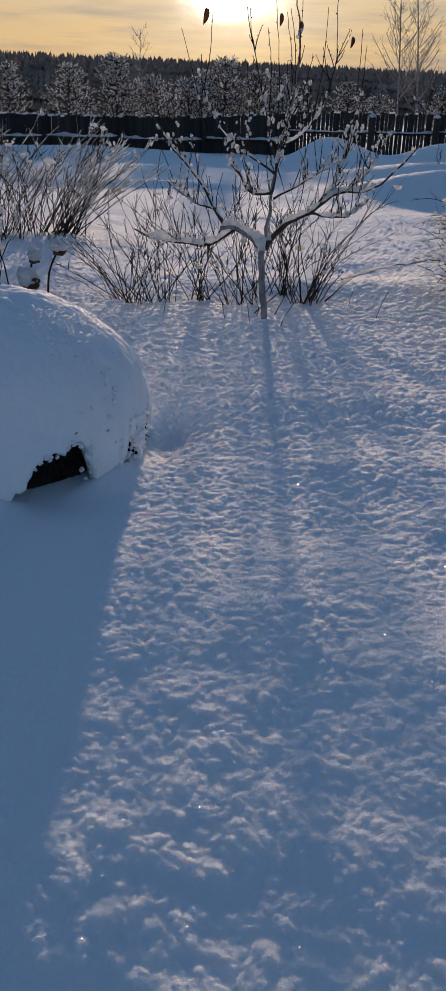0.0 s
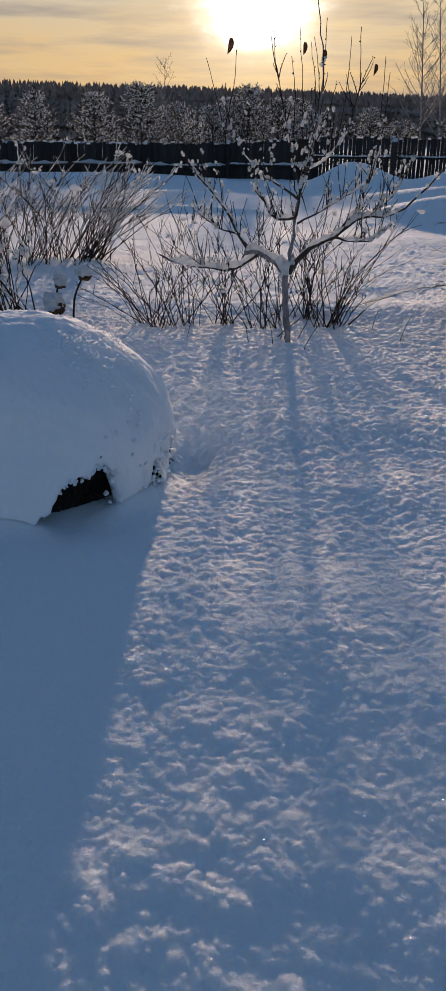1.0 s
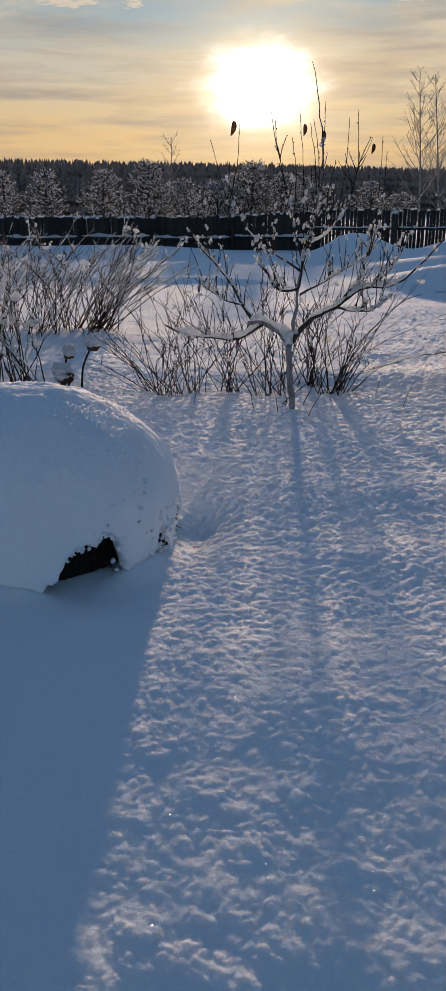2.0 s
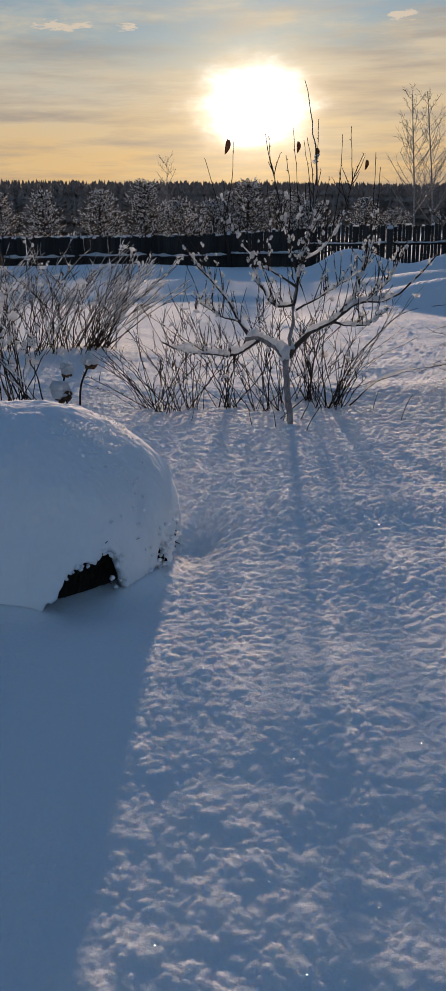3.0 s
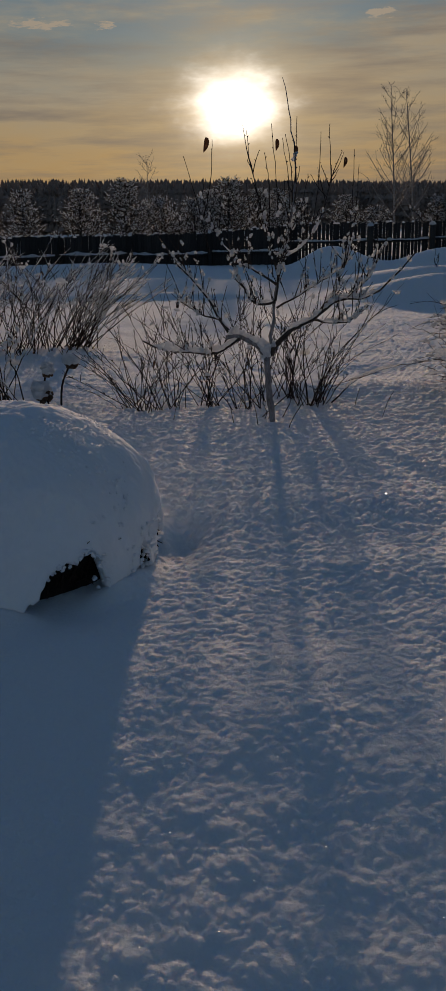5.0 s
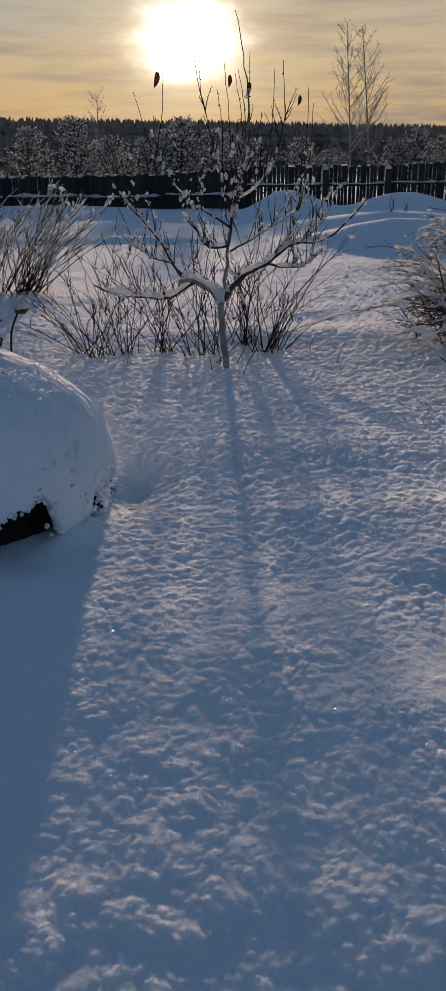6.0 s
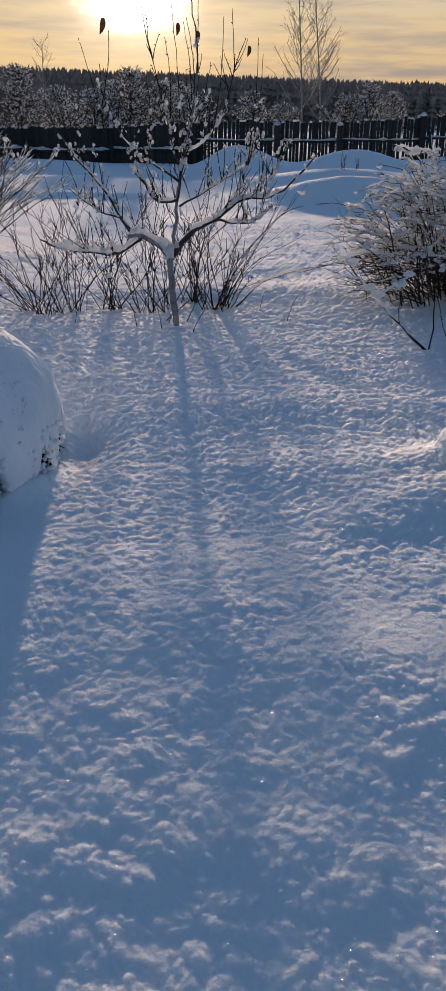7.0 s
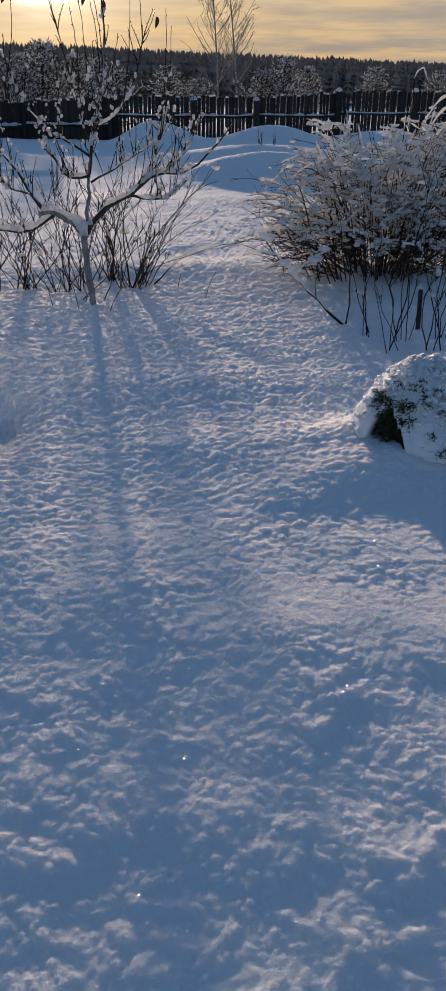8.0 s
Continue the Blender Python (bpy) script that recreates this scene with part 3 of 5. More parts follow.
pines = [young_pine("young_pine", 3.3, 1.35, 1), young_pine("young_pine", 3.6, 1.15, 2), young_pine("young_pine", 2.7, 1.5, 3, dense=1.3)]
SPOTS = [(-18.5, 45, 0, 1.0), (-15.9, 44, 1, 0.96), (-12.3, 45, 0, 1.02), (-9.4, 46, 1, 1.10), (-7.2, 47, 2, 1.1), (-5.1, 44, 2, 1.05), (-2.8, 45, 1, 1.07),
         (-0.9, 46, 0, 0.98), (1.6, 45, 2, 0.98), (4.7, 44, 0, 0.84), (6.4, 46, 2, 0.85), (10.4, 45, 2, 1.0), (11.8, 44, 1, 0.93), (13.2, 45, 0, 0.86), (17.3, 44, 0, 0.86),
         (-21.5, 46, 2, 1.1), (21.0, 46, 1, 0.8), (-4.0, 48, 0, 1.0), (0.4, 49, 1, 0.95)]
PLACES = [pose(on_plan(az, y), y, 0, 0, 0, 71 * k) @ Matrix.Diagonal((s * 1.3, s * 1.3, s, 1)) for k, (az, y, _, s) in enumerate(SPOTS)]
FIRST = {2: 0, 1: 1, 4: 2}
for k, m in enumerate(PLACES):
    if k not in FIRST:
        copy_thing(pines[SPOTS[k][2]], m)
for k, kind in FIRST.items():
    pines[kind].matrix_basis = PLACES[k]


def bare_tree(name, at, top, seed, label, boughs=34, r=0.07, spread=1.0, start=0.22):
    """A slender bare birch: leaning trunk, rising boughs, hanging fine twigs."""
    rnd = random.Random(seed)
    tree = root(name, at, label, "tree", "bare birches")
    h = top[2]
    line = curve([(0, 0, -0.2), (top[0] * 0.35, top[1] * 0.3, h * 0.45), (top[0], top[1], h)], 14)
    t = Shape()
    t.tube(line, [r * (1 - i / 14.5) + 0.006 for i in range(14)], 7)
    t.make("trunk", BIRCH, tree)
    for _ in range(boughs):
        k = rnd.uniform(start, 0.97)
        i = min(int(k * 13), 12)
        p = line[i].lerp(line[i + 1], k * 13 - i)
        ln = spread * h * 0.23 * (1.15 - k) * rnd.uniform(0.6, 1.2) + 0.25
        an = rnd.uniform(0, 2 * math.pi)
        d = Vector((math.cos(an), math.sin(an), 0))
        b = curve([p, p + d * ln * 0.5 + Vector((0, 0, ln * 0.55)), p + d * ln * 0.95 + Vector((0, 0, ln * 1.25))], 7)
        sh = Shape()
        sh.tube(b, [0.016 * (1.2 - k) + 0.006 - i * 0.001 for i in range(7)], 4)
        for _ in range(9):
            j = rnd.randrange(1, 6)
            q = b[j].lerp(b[j + 1], rnd.random())
            l2 = ln * rnd.uniform(0.2, 0.5)
            e2 = (d * rnd.uniform(0, 1) + Vector((rnd.uniform(-1, 1), rnd.uniform(-1, 1), rnd.uniform(0.2, 1.2)))).normalized()
            sh.tube([q, q + e2 * l2 * 0.5, q + e2 * l2 + Vector((0, 0, -0.04 * l2))], [0.006, 0.005, 0.003], 3)
            for _ in range(2):
                q2 = q + e2 * l2 * rnd.uniform(0.3, 0.9)
                sh.tube([q2, q2 + (e2 + Vector((rnd.uniform(-1, 1), rnd.uniform(-1, 1), rnd.uniform(-0.5, 0.8)))).normalized() * l2 * 0.5], [0.005, 0.003], 3)
        sh.make("bough", BIRCH, tree)
    return tree


bare_tree("birch", (on_plan(7.83, 52), 52, 0), (-0.55, 0, 8.5), 4, "slender bare birch with pale bark behind the fence", 40)
bare_tree("birch", (on_plan(9.0, 52), 52, 0), (-0.75, 0.4, 8.7), 5, "tall bare birch with fine rising twigs", 38, spread=0.8)
bare_tree("bare_tree", (on_plan(-8.1, 60), 60, 0), (0.2, 0, 6.1), 6, "small bare tree standing against the far wood", 24, 0.06, 0.9, 0.4)


def build_far_wood():
    """The conifer wood along the horizon, haze put into its colour."""
    rnd = random.Random(12)
    sh = Shape()
    for row, (y0, lift) in enumerate(((225, 0.72), (240, 0.86), (256, 0.95), (275, 0.99), (295, 1.01))):
        x = -330.0
        while x < 330:
            az = math.degrees(math.atan2(x, y0))
            top = 1.6 + y0 * math.tan(radians(2.92 - 0.025 * (az + 8)))
            h = top * lift * (rnd.uniform(0.96, 1.0) + (0.03 if rnd.random() < 0.05 else 0.0))
            r = rnd.uniform(0.9, 2.0)
            blunt = rnd.choice((0.6, 0.45, 0.3))
            y = y0 + rnd.uniform(-6, 6)
            n_, tiers = 6, 6
            v, f = [], []
            for k in range(tiers):
                z0 = h * (0.10 + 0.86 * (k / tiers) ** 0.65)
                z1 = z0 + h * 0.22
                rr = r * (1 - k / (tiers + 1.5)) ** blunt
                o = len(v)
                for j in range(n_):
                    an = j * 2 * math.pi / n_ + k
                    q = rr * rnd.uniform(0.6, 1.2)
                    v.append((x + q * math.cos(an), y + q * math.sin(an), z0 + rnd.uniform(-0.4, 0.4)))
                v.append((x + rnd.uniform(-0.1, 0.1), y, min(z1, h)))
                f += [[o + j, o + (j + 1) % n_, o + n_] for j in range(n_)]
            o = len(v)
            v += [(x - 0.15, y, 0), (x + 0.15, y, 0), (x, y + 0.25, 0), (x, y, h * 0.6)]
            f += [[o, o + 1, o + 3], [o + 1, o + 2, o + 3], [o + 2, o, o + 3]]
            sh.add(v, f)
            x += rnd.uniform(0.35, 0.8)
    tagged(sh.make("far_wood", FAR_PINE, smooth=False), "dark conifer wood along the horizon, haze put into its colour", "forest", kind="stuff")


build_far_wood()


# ---- the young tree ----
def leaf(parent, at, size, rnd, droop=(0.1, 0, -1), mat=DRY_LEAF):
    """A curled dry leaf hanging from a twig."""
    d = Vector(droop).normalized()
    s = d.cross(Vector((0, 1, 0.2))).normalized()
    b = d.cross(s)
    sh = Shape()
    v, f = [], []
    rows = 6
    for side in (0, 1):
        for i in range(rows):
            t = i / (rows - 1)
            w_ = size * 0.19 * math.sin(math.pi * min(1, (t * 0.92 + 0.06) ** 0.7)) ** 0.8
            for j in (-1, -0.4, 0.4, 1):
                curl = size * 0.14 * j * j + size * 0.10 * math.sin(t * 5) + side * 0.0012
                v.append(Vector(at) + d * size * t + s * w_ * j + b * curl + s * size * 0.08 * math.sin(3 * t))
    for side in (0, 1):
        o = side * rows * 4
        f += [[o + i * 4 + j, o + i * 4 + j + 1, o + (i + 1) * 4 + j + 1, o + (i + 1) * 4 + j] for i in range(rows - 1) for j in range(3)]
    sh.add(v, f)
    return tagged(sh.make("leaf", mat, parent), "withered brown leaf")


def clump(parent, at, size, rnd, level=1):
    """A clump of snow caught on a twig."""
    s = Shape()
    lean = Vector((rnd.uniform(-0.8, 0.8), rnd.uniform(-0.5, 0.5), 1)).normalized()
    c = Vector(at) - lean * size * 0.6
    for k in range(rnd.randint(3, 5)):
        s.lump(c, (size * rnd.uniform(0.4, 0.6), size * rnd.uniform(0.4, 0.6), size * rnd.uniform(0.4, 0.7)), 1 if k else level, 0.6, rnd)
        c = c + (lean + Vector((rnd.uniform(-1, 1), rnd.uniform(-1, 1), rnd.uniform(-0.5, 0.5))) * 0.6) * size * 0.36
    return s.make("snow_clump", SNOW_TUFT, parent)


def build_young_tree():
    rnd = random.Random(21)
    base = Vector((-0.03, 7.19, height_at(-0.03, 7.19)))
    tree = root("young_fruit_tree", base, "young bare fruit tree carrying thick snow on its limbs", "tree")

    def P(*xz, y0=0.0, y1=0.0):
        k = len(xz) // 2
        return [(xz[2 * i] + 0.03, y0 + (y1 - y0) * i / max(1, k - 1), xz[2 * i + 1] - base.z) for i in range(k)]
    limb(tree, P(0.01, -0.12, -0.03, 0.20, -0.05, 0.44, -0.045, 0.60), 0.025, 0.026, rnd, FROST_BARK, 10, name="trunk", count=14, wiggle=0.006)
    made = []

    def b(pts, r0, r1, load, cover=(0, 1), count=14, buds=4, mat=BARK, **k):
        made.append(limb(tree, pts, r0, r1, rnd, mat, 7, load * (0.85 if r0 > 0.019 else 0.74), count=count, buds=buds, cover=cover, **k))
        return made[-1]
    # the two heavy low limbs and the leader
    b(P(-0.05, 0.52, -0.12, 0.63, -0.28, 0.73, -0.40, 0.72, y1=-0.08), 0.028, 0.020, 0.040, (0.22, 1), wiggle=0.008, mat=FROST_BARK)
    b(P(-0.28, 0.71, -0.47, 0.60, -0.68, 0.615, -0.90, 0.65, -1.05, 0.72, y0=-0.05, y1=-0.30), 0.0195, 0.006, 0.040, (0.02, 0.92), 16)
    b(P(-0.33, 0.73, -0.44, 0.85, -0.57, 1.08, -0.75, 1.27, -0.85, 1.39, -0.96, 1.55, y0=-0.05, y1=0.10), 0.019, 0.004, 0.020, (0.02, 0.75), 18, 8)
    b(P(-0.03, 0.56, 0.12, 0.75, 0.33, 0.86, 0.51, 1.01, 0.74, 1.035, 0.94, 1.16, 1.13, 1.40, y1=-0.20), 0.028, 0.005, 0.033, (0.10, 0.80), 22, 8, wiggle=0.010)
    b(P(0.36, 0.88, 0.50, 1.05, 0.56, 1.21, 0.62, 1.40, 0.69, 1.55, y1=0.12), 0.017, 0.004, 0.024, (0.10, 0.85), 14, 6)
    b(P(0.46, 0.98, 0.62, 1.02, 0.78, 1.16, 0.90, 1.36, 0.96, 1.55, y1=0.25), 0.013, 0.004, 0.024, (0.1, 0.7), 14, 6)
    b(P(0.30, 0.85, 0.54, 0.83, 0.66, 0.88, 0.76, 0.99, y1=-0.28), 0.012, 0.004, 0.026, (0.1, 0.95), 12)
    b(P(-0.04, 0.55, -0.01, 0.75, 0.02, 1.01, 0.06, 1.31, 0.16, 1.76, 0.18, 2.13, 0.13, 2.42, 0.08, 2.69), 0.024, 0.0025, 0.0, count=26, buds=8, mat=FROST_BARK, taper=0.45)
    b(P(0.02, 1.01, 0.06, 1.31, 0.13, 1.60, y0=-0.02, y1=-0.02), 0.010, 0.006, 0.016, (0.1, 0.9), 12)
    b(P(0.02, 1.00, -0.15, 0.995, -0.26, 1.16, -0.33, 1.38, -0.37, 1.58, y1=-0.20), 0.015, 0.004, 0.022, (0.05, 0.6), 14, 6)
    b(P(0.06, 1.34, 0.22, 1.42, 0.36, 1.60, 0.46, 1.92, 0.46, 2.15, 0.45, 2.37, y1=0.15), 0.012, 0.0022, 0.024, (0.05, 0.50), 20, 3, taper=0.32, wiggle=0.006)
    b(P(0.04, 1.21, -0.04, 1.52, -0.13, 1.88, -0.18, 2.10, -0.21, 2.32, y1=-0.12), 0.010, 0.0022, 0.012, (0.1, 0.5), 18, 3, taper=0.32, wiggle=0.006)
    b(P(0.03, 1.14, -0.16, 1.26, -0.30, 1.33, -0.47, 1.55, -0.56, 1.75, -0.575, 1.98, y1=0.18), 0.012, 0.003, 0.014, (0.1, 0.6), 18, 5, taper=0.42)
    b(P(0.03, 0.95, 0.32, 1.10, 0.55, 1.24, 0.74, 1.42, y1=0.35), 0.010, 0.003, 0.016, (0.1, 0.9), 14, 5)
    b(P(-0.44, 0.86, -0.66, 0.92, -0.78, 1.02, -0.85, 1.10, y1=0.25), 0.008, 0.002, 0.010, (0.1, 0.9), 12, 4)
    # upright shoots reaching into the sky
    for x0, z0, x1, z1, y1 in ((0.05, 1.30, -0.01, 2.38, 0.1), (-0.03, 1.60, -0.06, 2.15, -0.1), (0.14, 1.70, 0.075, 2.28, 0.2), (0.16, 1.75, 0.10, 2.27, -0.2),
                               (0.12, 1.55, 0.19, 2.42, 0.05), (0.30, 1.50, 0.39, 2.32, 0.2), (0.12, 1.50, 0.28, 1.99, -0.1), (0.58, 1.28, 0.66, 2.18, 0.2), (0.60, 1.32, 0.69, 2.06, 0.1),
                               (-0.52, 1.40, -0.73, 2.16, 0.2), (-0.56, 1.68, -0.49, 2.28, 0.15), (-0.2, 1.27, -0.22, 1.95, 0.3), (0.0, 1.2, -0.10, 1.8, 0.25), (0.08, 1.4, 0.02, 1.95, -0.2)):
        b([Vector((x0 + 0.03, 0.02, z0 - base.z)), Vector((x0 * 0.45 + x1 * 0.55 + 0.05, y1 * 0.6, (z0 + z1) / 2 - base.z)), Vector((x1 + 0.03, y1, z1 - base.z))], 0.0048, 0.0022, 0.0, count=12, buds=3, mat=TWIG, wiggle=0.004, name="shoot")
    # side shoots with buds, snow lines and tufts all over the crown
    for ob, line, rad in made[1:]:
        n_ = len(line)
        thin = rad[0] < 0.006
        for _ in range(0 if thin else 13):
            i = rnd.randrange(n_ // 5, int(n_ * 0.68))
            p = line[i].lerp(line[i + 1], rnd.random())
            d = (Vector((rnd.uniform(-1, 1), rnd.uniform(-0.9, 0.9), rnd.uniform(0.6, 2.0))) + (line[i + 1] - line[i]).normalized() * 0.5).normalized()
            ln = rnd.uniform(0.05, 0.14) if thin else rnd.choice((rnd.uniform(0.07, 0.18), rnd.uniform(0.15, 0.38)))
            tl = curve([p, p + d * ln * 0.5 + Vector((rnd.uniform(-1, 1), rnd.uniform(-1, 1), 0)) * ln * 0.06, p + d * ln + Vector((0, 0, 0.06 * ln))], 6)
            sh = Shape()
            sh.tube(tl, [0.0042, 0.0038, 0.0034, 0.003, 0.0026, 0.002], 4)
            for j in range(1, 6):
                e2 = Vector((rnd.uniform(-1, 1), rnd.uniform(-1, 1), rnd.uniform(0, 1))).normalized()
                sh.tube([tl[j], tl[j] + e2 * 0.007, tl[j] + e2 * 0.014], [0.002, 0.003, 0.0006], 4)
            twig = sh.make("twig", TWIG, ob)
            if p.z < 1.7:
                for _ in range(rnd.choice((1, 1, 2))):
                    clump(twig, tl[rnd.randrange(2, 6)], rnd.uniform(0.012, 0.026), rnd)
        for _ in range(5 if thin else 17):
            i = rnd.randrange(2 if thin else n_ // 4, n_ - 1)
            if line[i].z < 1.75:
                clump(ob, line[i] + Vector((0, 0, 0.01)), rnd.uniform(0.014, 0.030), rnd)
    s = Shape()
    s.lump((-0.03, -0.01, 0.60), (0.05, 0.045, 0.07), 3, 0.4, rnd)
    s.lump((-0.06, -0.02, 0.66), (0.05, 0.04, 0.045), 2, 0.4, rnd)
    s.lump((0.03, 0.0, 0.64), (0.035, 0.035, 0.045), 2, 0.35, rnd)
    tagged(s.make("fork_snow", SNOW_LOAD, tree), "snow packed in the fork")
    s = Shape()
    s.lump((0.03, -0.03, -0.065), (0.10, 0.10, 0.045), 2, 0.3, rnd)
    s.make("collar_snow", SNOW, tree)
    tree.scale = (0.98, 0.98, 0.98)
    tree.location = (base.x * 0.98, base.y * 0.98, base.z * 0.98 + 0.032)
    leaf(tree, (-0.50, 0.15, 2.29), 0.115, rnd, (-0.3, 0, -1))
    leaf(tree, (0.065, 0.2, 2.27), 0.09, rnd, (-0.12, 0.1, -1))
    leaf(tree, (0.21, 0.0, 2.20), 0.09, rnd, (-0.1, -0.2, -1))
    leaf(tree, (0.62, 0.2, 2.12), 0.08, rnd, (-0.2, 0, -1))
    clump(tree, (0.20, 0.0, 2.12), 0.03, rnd)


build_young_tree()


# ---- shrubs ----
def shrub(name, at, label, stems, rnd, group="", spread=0.5, height=1.1, lean=(0, 0), mat=TWIG, load=0.0, twigs=4, buds=3, clumps=0.0, base=0.10, r=0.0050, bend=0.25, low=0.35, category="shrub", leaves=0, tuft=1.0):
    """Many thin stems rising from one stool, each with twigs, and snow where it lies."""
    gz = height_at(at[0], at[1])
    thing = root(name, (at[0], at[1], gz), label, category, group)
    for k in range(stems):
        an = rnd.uniform(0, 2 * math.pi)
        q = math.sqrt(rnd.random())
        turn = rnd.uniform(0, 2 * math.pi)
        foot = Vector((math.cos(turn) * base * rnd.random(), math.sin(turn) * base * 0.7 * rnd.random(), -0.05))
        h = height * rnd.uniform(low, 1.0)
        out = spread * q * rnd.uniform(0.6, 1.2)
        tip = Vector((math.cos(an) * out + lean[0] * rnd.uniform(0.5, 1.2), math.sin(an) * out + lean[1] * rnd.uniform(0.5, 1.2), h))
        mid = foot.lerp(tip, 0.5) + Vector((-tip.x * bend * 0.4, -tip.y * bend * 0.4, h * bend * 0.25)) + Vector((rnd.uniform(-1, 1), rnd.uniform(-1, 1), 0)) * 0.11 * height
        line = curve([foot, mid, tip], 9)
        for i in range(2, 9):
            line[i] = line[i] + Vector((rnd.uniform(-1, 1), rnd.uniform(-1, 1), 0)) * 0.013 * height
        rr = r * rnd.uniform(0.7, 1.3)
        sh = Shape()
        rad = [rr * (1 - 0.65 * i / 8) for i in range(9)]
        sh.tube(line, rad, 5)
        sn = Shape()
        for _ in range(rnd.randint(twigs // 2, twigs)):
            i = rnd.randrange(3, 8)
            p = line[i].lerp(line[i + 1], rnd.random())
            d = ((line[i + 1] - line[i]).normalized() + Vector((rnd.uniform(-1, 1), rnd.uniform(-1, 1), rnd.uniform(-0.3, 0.8))) * 0.75).normalized()
            ln = h * rnd.uniform(0.10, 0.30)
            tl = [p, p + d * ln * 0.5 + Vector((0, 0, 0.01)), p + d * ln]
            sh.tube(tl, [rr * 0.55, rr * 0.45, rr * 0.25], 4)
            if load and rnd.random() < 0.7:
                snow_line(sn, tl, rr * 0.5, load * rnd.uniform(0.6, 1.1), rnd, 6)
            if rnd.random() < clumps:
                sn.lump(p + d * ln * rnd.uniform(0.4, 1), (tuft * rnd.uniform(0.015, 0.04), tuft * rnd.uniform(0.015, 0.04), tuft * rnd.uniform(0.012, 0.030)), 1, 0.75, rnd)
        for _ in range(buds):
            i = rnd.randrange(2, 8)
            p = line[i].lerp(line[i + 1], rnd.random())
            d = Vector((rnd.uniform(-1, 1), rnd.uniform(-1, 1), rnd.uniform(0.3, 1))).normalized()
            sh.tube([p, p + d * 0.010, p + d * 0.020], [rr * 0.5, rr * 0.9, 0.001], 4)
        stem = sh.make("stem", mat, thing)
        if load and abs(tip.x - foot.x) + abs(tip.y) > 0.5 * h:
            a = rnd.randint(1, 3)
            snow_line(sn, line[a:rnd.randint(a + 4, 9)], rad[a:], load * rnd.uniform(0.7, 1.3), rnd, 6)
        if rnd.random() < clumps:
            sn.lump(line[rnd.randint(5, 8)], (rnd.uniform(0.011, 0.022), rnd.uniform(0.011, 0.022), rnd.uniform(0.013, 0.03)), 2, 0.7, rnd)
        if sn.v:
            tagged(sn.make("snow", SNOW_LOAD, stem), kind="stuff")
        if k < leaves:
            leaf(stem, line[8], rnd.uniform(0.05, 0.08), rnd, (rnd.uniform(-0.5, 0.5), 0, -1))
    return thing


rnd = random.Random(31)
THIN = "thin bare currant bush with fanning dark stems"
ROW = "bare bushes behind the young tree"
for x, y, n, spread, tall, lean in ((-1.12, 7.59, 22, 0.85, 1.05, -0.18), (-1.30, 7.72, 12, 0.70, 0.80, -0.30), (-0.94, 7.70, 15, 0.60, 1.15, 0.02), (-0.58, 7.79, 22, 0.72, 1.15, -0.12),
                                    (-0.22, 7.66, 18, 0.65, 1.10, 0.0), (-0.05, 7.95, 10, 0.45, 1.10, 0.05), (0.15, 8.09, 23, 0.72, 1.20, 0.08), (0.34, 7.78, 16, 0.62, 1.05, 0.12)):
    shrub("currant_bush", (x, y), THIN, n, rnd, ROW, spread, tall, (lean, 0.08), twigs=5, buds=6, clumps=0.05, base=0.15, r=0.0045, bend=0.12, low=0.35, leaves=1 if x < -1 else 0)
shrub("currant_bush", (0.40, 7.92), "low bare bush leaning over, with dark slanting stems", 18, rnd, ROW, 0.52, 0.85, (0.32, 0.0), twigs=5, buds=5, base=0.10, r=0.0042, clumps=0.03, low=0.25)
shrub("currant_bush", (-0.03, 7.30), "a few short bare stems beside the young tree", 6, rnd, ROW, 0.3, 0.40, (0.05, -0.05), twigs=2, base=0.25)
# snowy branch bowed to the ground
bow = root("bowed_branch", (0.55, 7.9, height_at(0.55, 7.9)), "thin bowed branch with a line of snow on it", "branch")
limb(bow, [(0, 0, 0), (0.22, 0.02, 0.20), (0.48, 0.04, 0.31), (0.85, 0.1, 0.36)], 0.008, 0.003, rnd, TWIG, 5, 0.017, count=12, cover=(0.2, 0.9))

# big bush and its snowy canes
BIG = "large multi-stemmed bush with snow along its canes"
shrub("multi_stem_bush", (-3.15, 11.3), BIG, 66, rnd, "", 1.15, 1.38, (0.05, 0.1), load=0.005, twigs=7, clumps=0.22, base=0.70, r=0.0058, low=0.55, leaves=3)
shrub("multi_stem_bush", (-2.75, 11.6), "leaning bush with long snow-lined canes", 46, rnd, "", 0.55, 1.22, (0.85, 0.05), load=0.009, twigs=6, clumps=0.22, base=0.38, r=0.0070, bend=0.1, low=0.6)
shrub("multi_stem_bush", (-4.2, 11.4), BIG, 52, rnd, "", 1.05, 1.4, (0, 0.1), load=0.006, twigs=6, clumps=0.25, base=0.7, r=0.0065, low=0.5)
shrub("snowy_bush", (-2.62, 8.0), "low tangled bush thickly tufted with snow", 24, rnd, "", 0.70, 1.12, (-0.05, 0.1), load=0.011, twigs=6, clumps=0.38, tuft=1.3, base=0.28, r=0.0065, low=0.5)
shrub("snowy_bush", (-3.2, 7.7), "low tangled bush thickly tufted with snow", 24, rnd, "", 0.70, 1.15, (0.0, 0.1), load=0.011, twigs=6, clumps=0.38, tuft=1.3, base=0.3, r=0.0065, low=0.5)


